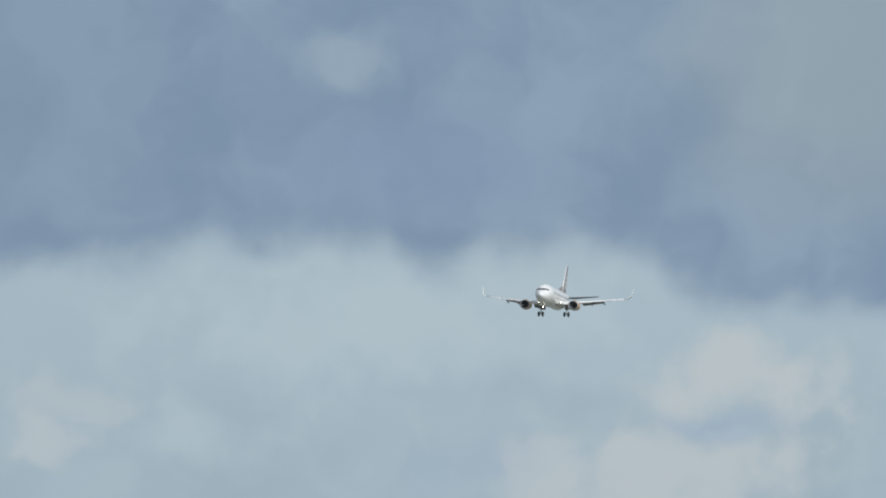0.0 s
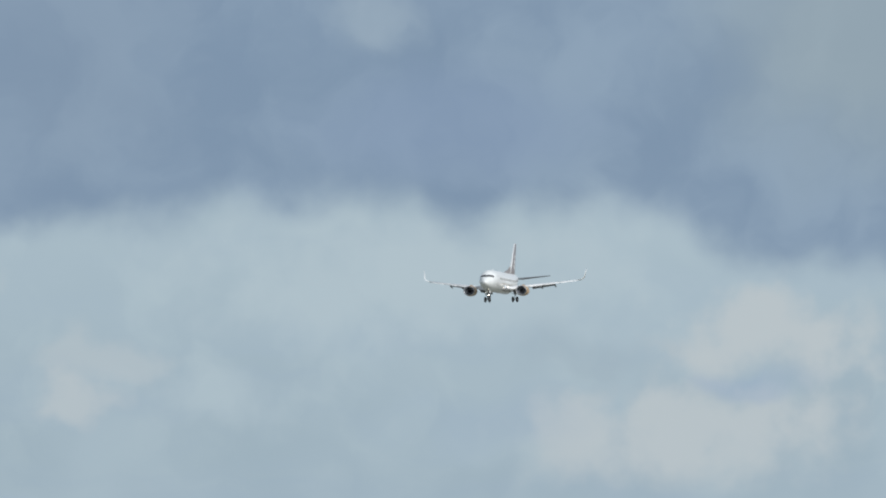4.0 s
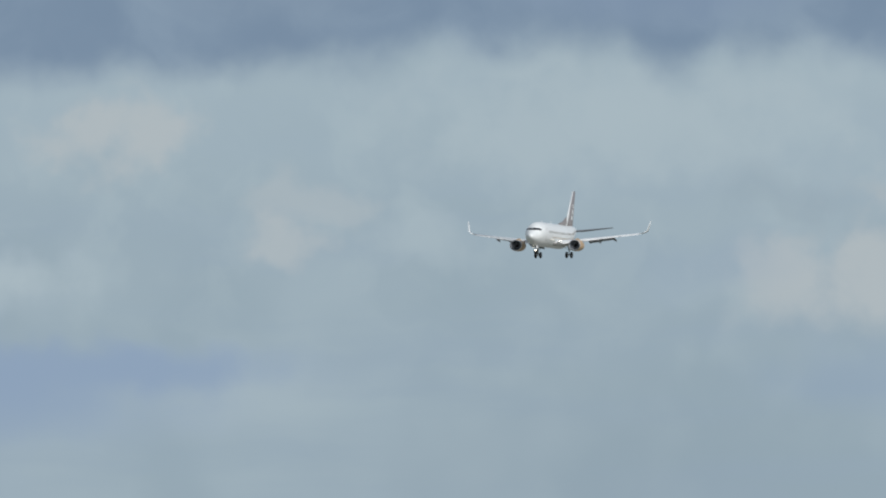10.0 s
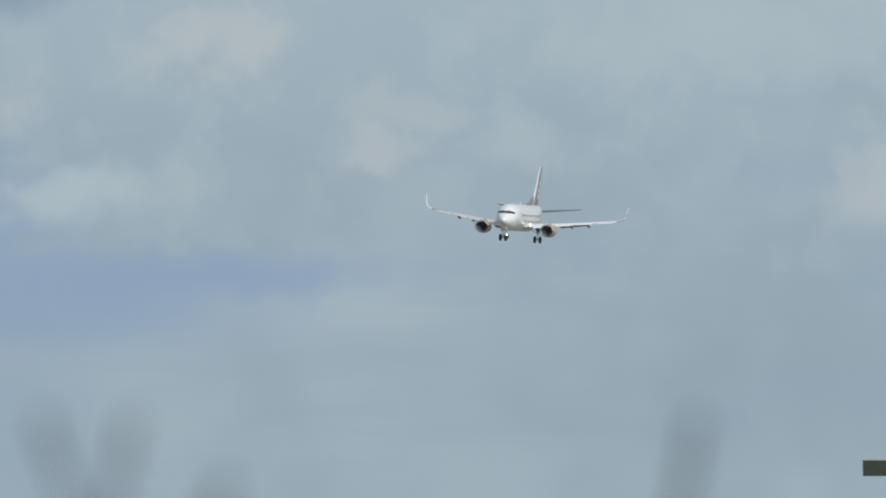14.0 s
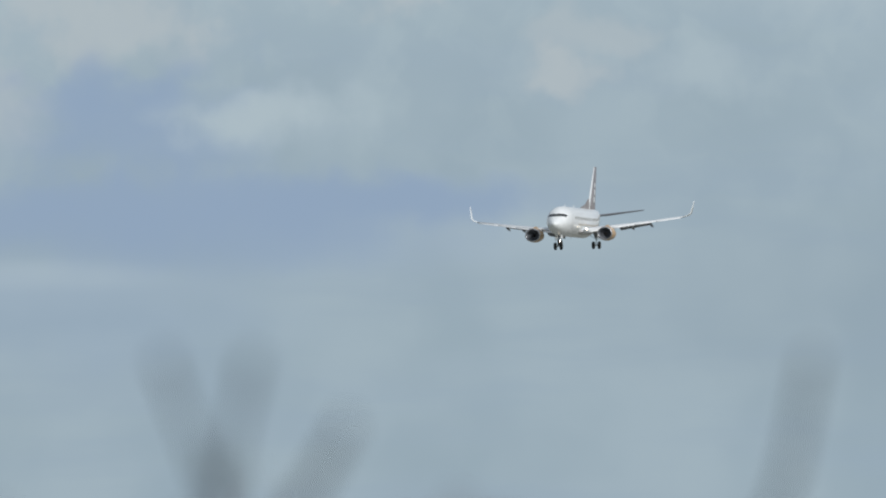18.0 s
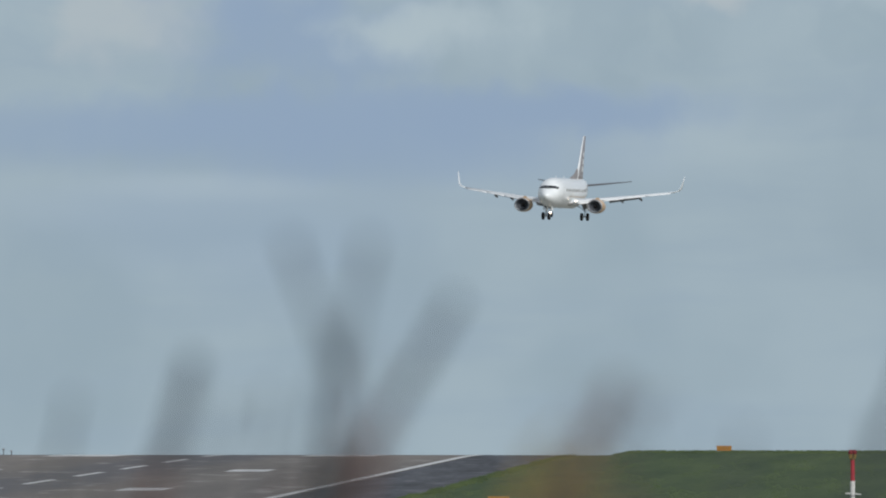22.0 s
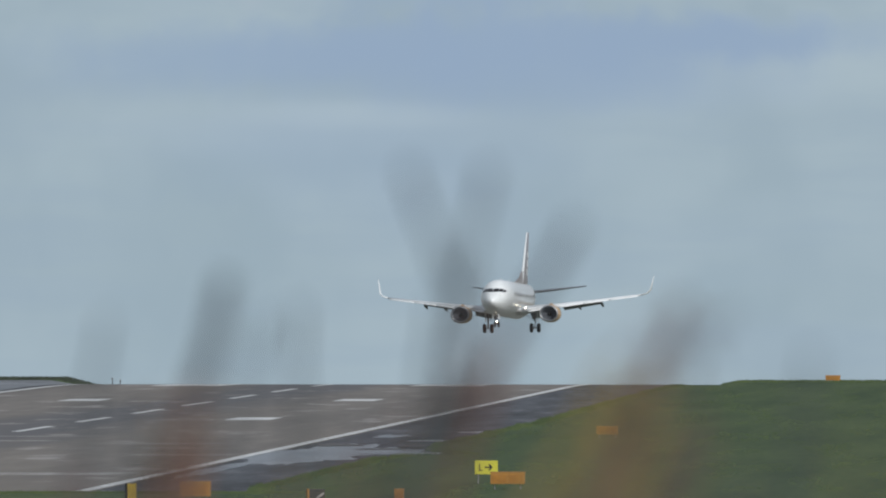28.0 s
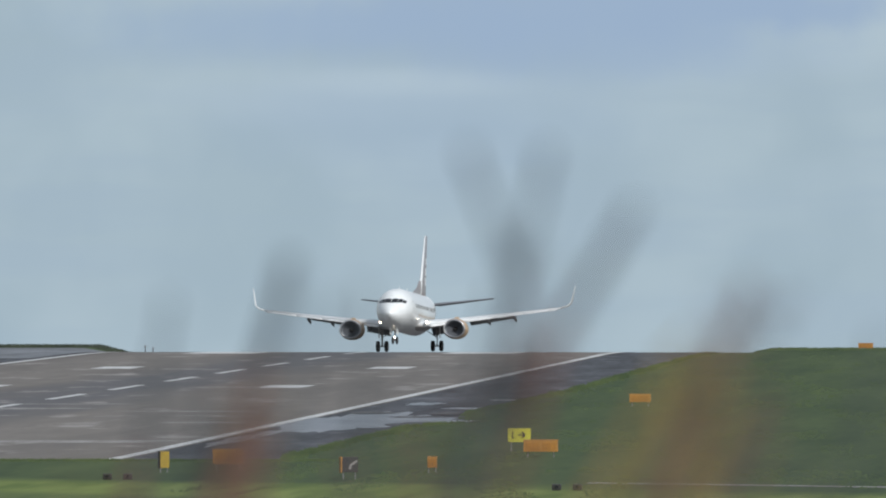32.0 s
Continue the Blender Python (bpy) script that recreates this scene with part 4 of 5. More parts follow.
fin = part("fin", loft(fin_rings(0.16, 0.72, 1.0)), M_TAUPE, plane, "taupe-brown tail fin", True)
part("fin_leading_edge", loft(fin_rings(0.0, 0.2, 0.95)), M_WHITE, fin, "white leading edge", True)
part("rudder", loft(fin_rings(0.73, 1.0, 0.6)), M_TAUPE, fin, "taupe rudder", True)
part("dorsal_fillet", loft([[(xs_(19.6), 0.03, 3.85), (xs_(19.6), -0.03, 3.85), (xs_(19.6), -0.03, 3.9), (xs_(19.6), 0.03, 3.9)], [(xs_(23.2), 0.12, 3.6), (xs_(23.2), -0.12, 3.6), (xs_(23.2), -0.06, 4.45), (xs_(23.2), 0.06, 4.45)], [(xs_(25.5), 0.15, 3.6), (xs_(25.5), -0.15, 3.6), (xs_(25.5), -0.1, 5.2), (xs_(25.5), 0.1, 5.2)]]), M_TAUPE, fin)
for z, h in ((5.2, 0.75), (6.2, 0.75), (7.2, 0.6)):
    for sgn in (1, -1):
        s = 25.2 + (z - 4.3) * 0.88
        ch = 4.9 - (z - 4.3) * 0.55
        part("fin_mark", box((xs_(s + ch * 0.66), sgn * (0.032 * ch + 0.012), z), (ch * 0.16, 0.012, h)), M_WHITE, fin, "white mark")

# ---- things on the field ----


def marker_box(name, x, y, w, h, legs, depth=0.5, yaw=0.0, label="orange marker box on short legs", group="orange marker boxes"):
    z = ground_z(x, y)
    ob = tagged(new(name), label, "marker", group)
    ob.matrix_world = pose(x, y, z, 0, 0, yaw)
    part("housing", box((0, 0, legs + h / 2), (w, depth, h), 0.03), M_ORANGE, ob)
    part("lid", box((0, 0, legs + h + 0.02), (w * 1.03, depth * 1.06, 0.04), 0.01), M_ORANGE, ob)
    for sx in (-0.24, 0.24) if w > 1.5 else (0.0,):
        part("panel", box((w * sx, -depth / 2 - 0.012, legs + h * 0.48), (w * (0.4 if w > 1.5 else 0.8), 0.03, h * 0.62), 0.008), M_PANEL, ob, "recessed darker panel")
    for sx in (-0.38, 0.38):
        part("leg", tube([(w * sx, 0, -0.05, 0.03), (w * sx, 0, legs + 0.02, 0.03)], 8), M_STEEL, ob, "dull metal leg")
    return ob


def on_field(x, y):
    """The place on the flat field seen at a given bearing and drop at the end of the clip."""
    d = 308750.0 / (y - 376.0)
    return d * math.tan((x - 2241) / 24700.0), d


for x, base, w, h in ((404, 833, 1.5, 0.7), (957, 810, 1.75, 0.58), (1133, 720, 1.38, 0.5)):
    X, Y = on_field(x, base)
    marker_box("marker_box", X, Y, w, h, 0.28)
marker_box("marker_box", 1250 * math.tan(-709 / 24700), 1250, 1.32, 0.42, 0.12)
X, Y = on_field(765, 838)
marker_box("small_marker", X, Y, 0.45, 0.5, 0.25, 0.4, label="small orange light housing on a stem")

X, Y = on_field(919, 800)
sign = tagged(new("taxiway_sign"), "yellow taxiway sign with a black letter and arrow", "sign")
sign.matrix_world = pose(X, Y, 0, 0, 0, 3)
board = part("board", box((0, 0, 0.85), (1.2, 0.14, 0.72), 0.02), M_YELLOW, sign, "yellow sign face")
for dx in (-0.42, 0.42):
    part("leg", tube([(dx, 0, -0.05, 0.03), (dx, 0, 0.52, 0.03)], 8), M_STEEL, sign)
cu = bpy.data.curves.new("letter", "FONT")
cu.body, cu.size, cu.extrude = "L", 0.5, 0.01
tmp = new("letter", cu)
me = bpy.data.meshes.new_from_object(tmp)
bpy.data.objects.remove(tmp)
me.materials.append(M_BLACK)
letter = new("letter", me)
letter.parent = board
letter.matrix_local = pose(-0.42, -0.085, 0.68, 90, 0, 0)
bm = add_box(bmesh.new(), (0.1, -0.085, 0.86), (0.36, 0.02, 0.07))
for s in (1, -1):
    add_box(bm, (0, 0, 0), (0.24, 0.02, 0.07), Matrix.Translation((0.22, -0.085, 0.86 + s * 0.075)) @ Matrix.Rotation(s * radians(45), 4, "Y"))
part("arrow", bm, M_BLACK, board, "black arrow")

X, Y = on_field(290, 838)
s2 = tagged(new("edge_sign"), "yellow airfield sign turned edge-on to the grass", "sign")
s2.matrix_world = pose(X, Y, 0, 0, 0, 62)
part("board", box((0, 0, 0.62), (0.8, 0.12, 0.8), 0.02), M_AMBER, s2, "dull amber board")
part("back_panel", box((-0.42, 0, 0.62), (0.04, 0.13, 0.84), 0.01), M_BLACK, s2, "dark end panel")
for dx in (-0.3, 0.3):
    part("leg", tube([(dx, 0, -0.05, 0.03), (dx, 0, 0.25, 0.03)], 8), M_STEEL, s2)
X, Y = on_field(618, 850)
s3 = tagged(new("holding_sign"), "dark airfield sign with a small yellow marking", "sign")
s3.matrix_world = pose(X, Y, 0, 0, 0, 25)
b3 = part("board", box((0, 0, 0.7), (0.8, 0.2, 0.72), 0.02), M_BLACK, s3)
part("side_panel", box((-0.43, 0, 0.7), (0.07, 0.24, 0.74), 0.01), M_ORANGE, s3, "orange side panel")
part("mark", add_box(add_box(bmesh.new(), (0, 0, 0), (0.34, 0.02, 0.1), Matrix.Translation((0.2, -0.11, 0.78)) @ Matrix.Rotation(radians(-32), 4, "Y")), (0, 0, 0), (0.12, 0.02, 0.24), Matrix.Translation((0.02, -0.11, 0.6)) @ Matrix.Rotation(radians(15), 4, "Y")), M_FADED, b3, "faded pale mark")
for dx in (-0.3, 0.3):
    part("leg", tube([(dx, 0, -0.3, 0.03), (dx, 0, 0.35, 0.03)], 8), M_STEEL, s3)
for x, base in ((190, 851), (226, 851), (985, 869), (1022, 869)):
    X, Y = on_field(x, base)
    lb = tagged(new("light_box"), "small dark light fitting low in the grass", "light fitting", "low light fittings")
    lb.matrix_world = pose(X, Y, 0)
    part("housing", box((0, 0, 0.15), (0.42, 0.3, 0.28), 0.05), M_BLACK, lb)
    part("lens", cap_ends(turned([(-0.02, 0.08), (0.0, 0.08)], "Y", 12)), M_GLASS, lb).location = (0, -0.16, 0.17)
for x, h in ((257, 0.6), (271, 0.42)):
    Y = 1262
    X = Y * math.tan((x - 2241) / 24700)
    pst = tagged(new("edge_light"), "small dark runway edge light on a stem", "runway light", "runway edge lights")
    pst.matrix_world = pose(X, Y, ground_z(X, Y))
    part("stem", tube([(0, 0, -0.03, 0.035), (0, 0, h * 0.8, 0.035)], 8), M_BLACK, pst)
    part("lamp_head", cap_ends(turned([(h * 0.75, 0.06), (h * 0.85, 0.11), (h, 0.09)], "Z", 10)), M_STEEL, pst)

# pale service path across the near grass
X0, Y0 = on_field(1040, 856)
X1, Y1 = on_field(1640, 864)
bm = quad_sheet([[(X0 + (X1 - X0) * i / 8, Y0 + (Y1 - Y0) * i / 8 - 1.0, 0.015), (X0 + (X1 - X0) * i / 8, Y0 + (Y1 - Y0) * i / 8 + 1.6, 0.015)] for i in range(9)])
tagged(link("path", bm, M_FADED), "narrow pale service path in the grass", "path", kind="structure")


# red and white pole
def striped_pole():
    d = 770.0
    X, top = d * math.tan(-481.5 / 24700), 12.5 - 238 / 24700 * d
    ob = tagged(new("obstacle_pole"), "red and white banded pole with twin dark red beacons", "pole")
    ob.matrix_world = pose(X, d, 0)
    z1 = top - 0.56
    for i, length in enumerate((1.18, 1.75, 1.2, 1.2)):
        z0 = z1 - length
        part("band", tube([(0, 0, max(z0, -0.05), 0.135 if i else 0.12), (0, 0, z1, 0.135 if i else 0.115)], 14), M_RED if i % 2 == 0 else M_POLEWHITE, ob, "red band" if i % 2 == 0 else "white band")
        z1 = z0
    part("collar", cap_ends(turned([(top - 0.58, 0.12), (top - 0.56, 0.15), (top - 0.5, 0.15), (top - 0.46, 0.07), (top - 0.36, 0.07)], "Z", 16)), M_BRASS, ob, "dull brass collar")
    part("lamp_bracket", box((0, -0.02, top - 0.33), (0.46, 0.12, 0.07), 0.02), M_BRASS, ob, "dull brass bracket")
    for sx in (-1, 1):
        lug = part("lug", cap_ends(turned([(top - 0.52, 0.03), (top - 0.48, 0.07), (top - 0.3, 0.085), (top - 0.24, 0.085)], "Z", 12)), M_AMBERLUG, ob, "yellow lamp holder")
        lug.location = (sx * 0.12, -0.04, 0)
        lamp = part("beacon", turned([(top - 0.25, 0.14), (top - 0.13, 0.14), (top - 0.05, 0.11), (top - 0.01, 0.06), (top, 0.01)], "Z", 16), M_DARKRED, ob, "unlit red beacon")
        lamp.location = (sx * 0.105, -0.04, 0)
    for dz in (2.56, 2.74):
        part("ring", cap_ends(turned([(top - dz - 0.025, 0.137), (top - dz - 0.02, 0.152), (top - dz + 0.02, 0.152), (top - dz + 0.025, 0.137)], "Z", 16)), M_STEEL, ob, "dark grey clamp ring")
    part("crossarm", tube([(-0.4, -0.13, top - 2.42, 0.035), (0.46, -0.13, top - 2.47, 0.035)], 8), M_POLEWHITE, ob, "white crossarm")


striped_pole()

# lattice mast with a platform, two red beacons and a white pipe
def mast():
    d, k = 650.0, 650.0 / 24700.0
    cx, top = 94.5 * k - 0.045, 12.5 + 170 * k
    ob = tagged(new("lattice_mast"), "red lattice mast with a dark platform and twin red beacons", "mast")
    ob.matrix_world = pose(cx, d, 0)
    w = 0.43
    lat_top = top - 0.42
    for sx in (-1, 1):
        for sy in (-1, 1):
            part("leg", tube([(sx * w, sy * w, -0.05, 0.06), (sx * w, sy * w, lat_top, 0.06)], 8), M_CRIMSON, ob, "crimson tube leg")
    z = 0.2
    while z < lat_top - 0.9:
        for a in range(4):
            r = Matrix.Rotation(a * math.pi / 2, 4, "Z")
            for s in (1, -1):
                p, q = r @ Vector((-w, -w, z if s > 0 else z + 0.8)), r @ Vector((w, -w, z + 0.8 if s > 0 else z))
                part("brace", tube([(*p, 0.03), (*q, 0.03)], 6), M_CRIMSON, ob)
        z += 0.86
    for sy in (-1, 1):
        part("top_rail", box((0, sy * w, lat_top), (2 * w + 0.14, 0.1, 0.09), 0.02), M_CRIMSON, ob)
    part("drum", cap_ends(turned([(lat_top - 0.4, 0.1), (lat_top - 0.39, 0.17), (lat_top - 0.1, 0.24), (lat_top + 0.02, 0.27), (lat_top + 0.06, 0.22)], "Z", 18)), M_DARKRED, ob, "dark red drum housing")
    for sx in (-1, 1):
        s = part("beacon_base", cap_ends(turned([(lat_top + 0.04, 0.05), (lat_top + 0.12, 0.06), (lat_top + 0.13, 0.13), (lat_top + 0.16, 0.13)], "Z", 14)), M_CRIMSON, ob)
        s.location = (sx * 0.3, -w, 0)
        b = part("beacon", turned([(lat_top + 0.16, 0.145), (lat_top + 0.2, 0.12), (lat_top + 0.33, 0.1), (lat_top + 0.4, 0.065), (lat_top + 0.42, 0.01)], "Z", 14), M_DARKRED, ob, "red glass beacon")
        b.location = (sx * 0.3, -w, 0)
        core = part("lamp_core", turned([(lat_top + 0.22, 0.01), (lat_top + 0.24, 0.05), (lat_top + 0.34, 0.05), (lat_top + 0.36, 0.01)], "Z", 10), M_REDLAMP, b, "glowing red lamp")
        core.location = (0.0, -0.075, 0)
    zp = top - 31 * k
    part("pipe", tube([(-0.8, -w - 0.1, zp, 0.048), (1.1, -w - 0.1, zp - 0.03, 0.048)], 12), M_PIPE, ob, "pale grey horizontal pipe")
    part("pipe_end", cap_ends(turned([(-0.72, 0.05), (-0.7, 0.075), (-0.6, 0.075), (-0.58, 0.05)], "X", 12)), M_PIPE, ob).location = (0, -w - 0.1, zp)
    for dx in (-0.27, 0.27):
        part("pipe_clamp", box((dx, -w - 0.08, zp - 0.01), (0.08, 0.16, 0.13), 0.02), M_STEEL, ob, "grey pipe clamp")
    part("pipe_post", tube([(-0.62, -w - 0.02, -0.05, 0.045), (-0.62, -w - 0.02, zp + 0.22, 0.045)], 8), M_STEEL, ob, "grey upright rod")
    zt = top - 59 * k
    x0 = (-104 + 20) * k
    part("platform", box((x0 + 2.6, 0, zt - 0.4), (5.2, 3.0, 0.72), 0.02), M_CLAD, ob, "dark weathered platform fascia")
    part("platform_coping", box((x0 + 2.6, 0, zt - 0.02), (5.28, 3.08, 0.06), 0.02), M_PARAPET, ob, "pale coping strip")
    for px in (2.0, 4.6):
        for sy in (-1.2, 1.2):
            part("platform_post", tube([(x0 + px, sy, -0.05, 0.09), (x0 + px, sy, zt - 0.7, 0.09)], 8), M_STEEL, ob)


mast()

# ---- bare shrub in front of the lens ----
def twig_pt(du, dv, y=10.0):
    """A place y metres ahead, by bearing and drop from the shrub's crotch."""
    return ((-1336 + du) / 24700.0 * y, y, 12.5 + (-44 - dv) / 24700.0 * y)


def shrub(label, du, y, name="bare_shrub", kind_of="shrub", drop=4800):
    """The foot of a shrub, on which it can lean."""
    ob = tagged(new(name), label, kind_of, "roadside shrubs" if kind_of == "shrub" else "")
    ob.location = twig_pt(du, drop, y)
    return ob


def grow(ob, kind, m, *path):
    """One stem or twig of a shrub, bent and knotted: places by bearing, drop, thickness and distance."""
    pts = []
    for du, dv, w, y in path:
        p = Vector(twig_pt(du, dv, y)) - ob.location
        pts.append((p[0], p[1], p[2], w * y / 24700.0 / 2))
    fine = []
    rnd = random.Random(int(path[0][0]) + 31)
    for a, b in zip(pts, pts[1:]):
        for k in range(6):
            f = k / 6
            j = 0.0006
            fine.append(tuple(a[i] + (b[i] - a[i]) * f + (rnd.uniform(-j, j) if i < 3 else 0) for i in range(4)))
    fine.append(pts[-1])
    part(kind, tube(fine, 8), m, ob)


def sprigs(ob, kind, m, path, count, spread, size, width, seed):
    """Short leaves or twiglets crowded about a line of (bearing, drop, distance) places."""
    rnd = random.Random(seed)
    for _ in range(count):
        f = rnd.random() * (len(path) - 1)
        i = min(int(f), len(path) - 2)
        a, b = path[i], path[i + 1]
        du, dv, y = (a[k] + (b[k] - a[k]) * (f - i) for k in range(3))
        du, dv, y = du + rnd.gauss(0, spread), dv + rnd.gauss(0, spread * 0.6), y + rnd.uniform(-0.05, 0.05)
        tilt, n = rnd.gauss(0.25, 0.5), size * rnd.uniform(0.6, 1.3)
        pts = []
        for s, w in ((0.0, 0.25), (0.3, 1.0), (0.65, 0.9), (1.0, 0.15)):
            p = Vector(twig_pt(du + math.sin(tilt) * n * s, dv - math.cos(tilt) * n * s, y)) - ob.location
            pts.append((*p, w * width * y / 24700.0 / 2))
        part(kind, tube(pts, 6), m, ob)


def lean(ob, rows):
    """Sway a shrub about its foot in the wind: (seconds, sideways lean)."""
    x, y, z = ob.location
    walk(ob, [(t, pose(x, y, z, 0, math.degrees(math.atan(a / 4600.0)), 0)) for t, a in rows])


G = 4800
forked_shrub = shrub("bare dark shrub with forked twigs, blurred close to the lens", -420, 10.0)
grow(forked_shrub, "stem", M_TWIG, (-420, G, 40, 10.0), (-190, 824, 26, 10.0), (-95, 454, 20, 10.0), (-20, 274, 17, 10.0), (4, 134, 18, 10.0), (0, 24, 14, 10.0))
grow(forked_shrub, "bud", M_TWIG, (8, 154, 12, 9.98), (6, 64, 22, 9.98), (2, 14, 20, 9.98), (0, -21, 6, 9.98))
grow(forked_shrub, "twig", M_TWIG, (0, 64, 16, 10.0), (-42, -46, 12, 10.0), (-70, -118, 16, 10.0), (-82, -156, 20, 10.0))
grow(forked_shrub, "twig", M_TWIG, (10, 104, 16, 10.0), (34, -30, 13, 10.0), (54, -118, 17, 10.0), (62, -156, 21, 10.0))
grow(forked_shrub, "twig", M_TWIG, (-40, 364, 20, 10.0), (30, 244, 24, 10.02), (100, 139, 26, 10.03), (160, 44, 26, 10.04), (215, -56, 22, 10.05))
grow(forked_shrub, "twig", M_REDTWIG, (-260, 1100, 44, 10.05), (-110, 454, 28, 10.05), (10, 214, 22, 10.05))
grow(forked_shrub, "twig", M_REDTWIG, (-130, 1100, 34, 9.97), (-40, 504, 22, 9.97), (50, 274, 28, 9.97), (85, 164, 20, 9.97))
grow(forked_shrub, "twig", M_REDTWIG, (-210, 1300, 72, 10.1), (-125, 564, 62, 10.1), (-95, 444, 46, 10.1), (-75, 364, 14, 10.1))
grow(forked_shrub, "twig", M_TWIG, (-150, 924, 18, 9.95), (-60, 324, 16, 9.95), (-30, 84, 12, 9.95))
grow(forked_shrub, "twig", M_REDTWIG, (-330, 1200, 34, 9.9), (-200, 624, 30, 9.9), (-150, 424, 16, 9.9))
red_shrub = shrub("bare reddish shrub stems, blurred close to the lens", -760, 10.6)
grow(red_shrub, "stem", M_TWIG, (-760, G, 46, 10.6), (-545, 580, 46, 10.6), (-490, 420, 42, 10.6), (-440, 290, 36, 10.6), (-400, 170, 32, 10.6), (-370, 40, 26, 10.6))
grow(red_shrub, "twig", M_TWIG, (-490, 560, 16, 10.6), (-345, 260, 13, 10.6), (-300, 110, 12, 10.6))
grow(red_shrub, "twig", M_REDTWIG, (-700, 1100, 46, 10.5), (-540, 560, 42, 10.5), (-478, 400, 38, 10.5), (-440, 290, 30, 10.5), (-420, 230, 10, 10.5))
grow(red_shrub, "twig", M_TWIG, (-330, 900, 16, 10.6), (-245, 350, 16, 10.6), (-240, 90, 14, 10.6))
grow(red_shrub, "twig", M_REDTWIG, (-760, 1200, 40, 10.6), (-680, 600, 32, 10.6), (-640, 380, 20, 10.6))
grow(red_shrub, "twig", M_REDTWIG, (-560, 1200, 40, 10.6), (-480, 600, 38, 10.6), (-430, 400, 30, 10.6), (-405, 310, 12, 10.6))
ochre_shrub = shrub("low tan shrub with ochre dead leaves, blurred close to the lens", 20, 9.7)
grow(ochre_shrub, "stem", M_TANTWIG, (20, G, 46, 9.7), (200, 560, 28, 9.7), (262, 420, 24, 9.7), (325, 290, 21, 9.7), (385, 180, 17, 9.7), (412, 80, 12, 9.7))
grow(ochre_shrub, "twig", M_DRYLEAF, (130, 900, 28, 9.72), (225, 450, 24, 9.72), (290, 310, 20, 9.72), (330, 220, 14, 9.72))
grow(ochre_shrub, "twig", M_DRYLEAF, (220, 900, 24, 9.68), (310, 480, 22, 9.68), (385, 300, 18, 9.68))
grow(ochre_shrub, "twig", M_DRYLEAF, (20, 900, 26, 9.66), (125, 480, 26, 9.66), (215, 330, 20, 9.66), (262, 240, 10, 9.66))
grow(ochre_shrub, "twig", M_REDTWIG, (260, 900, 22, 9.75), (370, 420, 20, 9.75), (440, 280, 12, 9.75))
grow(ochre_shrub, "twig", M_TANTWIG, (330, 900, 34, 9.78), (415, 430, 28, 9.78), (470, 310, 18, 9.78))
grow(ochre_shrub, "twig", M_TWIG, (420, 1000, 40, 9.6), (500, 480, 30, 9.6), (540, 380, 14, 9.6))
grow(ochre_shrub, "twig", M_REDTWIG, (230, 600, 22, 9.7), (340, 300, 20, 9.7), (370, 150, 14, 9.7))
sprigs(ochre_shrub, "leaf", M_DRYLEAF, ((215, 560, 9.7), (262, 420, 9.7), (310, 300, 9.7), (345, 230, 9.7)), 24, 36, 70, 12, 3)
sprigs(ochre_shrub, "twiglet", M_REDTWIG, ((345, 270, 9.68), (385, 200, 9.7), (415, 110, 9.72)), 14, 38, 80, 7, 5)
sprigs(ochre_shrub, "twiglet", M_TWIG, ((400, 260, 9.75), (440, 150, 9.74)), 7, 32, 80, 7, 6)
sprigs(forked_shrub, "twiglet", M_REDTWIG, ((10, 300, 10.02), (40, 210, 10.0), (75, 120, 9.98)), 14, 30, 75, 8, 7)
sprigs(forked_shrub, "twiglet", M_REDTWIG, ((-320, 620, 10.0), (-180, 440, 10.0), (-120, 330, 10.02)), 18, 45, 90, 13, 11)
sprigs(red_shrub, "twiglet", M_TWIG, ((-590, 560, 10.6), (-500, 320, 10.6)), 10, 26, 90, 12, 12)
sprigs(red_shrub, "twiglet", M_REDTWIG, ((-500, 480, 10.52), (-450, 320, 10.5)), 8, 26, 80, 9, 8)
grow(red_shrub, "twig", M_TWIG, (-690, 700, 16, 10.6), (-620, 300, 14, 10.6), (-585, 110, 11, 10.6))
grow(ochre_shrub, "twig", M_TWIG, (560, 800, 18, 9.7), (620, 330, 15, 9.7), (645, 170, 11, 9.7))
tall_shrub = shrub("tall bent bare stem, blurred close to the lens", 560, 10.2)
grow(tall_shrub, "stem", M_TWIG, (560, G, 46, 10.2), (740, 560, 26, 10.2), (845, 260, 20, 10.2), (930, 20, 18, 10.2), (965, -160, 16, 10.2))
grow(tall_shrub, "twig", M_TWIG, (770, 560, 16, 10.2), (840, 300, 13, 10.2), (860, 150, 10, 10.2))
# thin dry stalks close by, out of focus
rs = random.Random(9)
stalks = shrub("thin dry stalks of tall grass, blurred close to the lens", 0, 6.0, "dry_grass_clump", "grass", 7600)
for k in range(20):
    grow(stalks, "stalk", M_TWIG if k % 3 else M_DRYLEAF, (-760 + 82 * k + rs.uniform(-30, 30), 7600, 16, 6.0), (-740 + 82 * k + rs.uniform(-40, 40), 700, 13, 6.0), (-720 + 82 * k + rs.uniform(-50, 50), rs.uniform(240, 420), 7, 6.0))


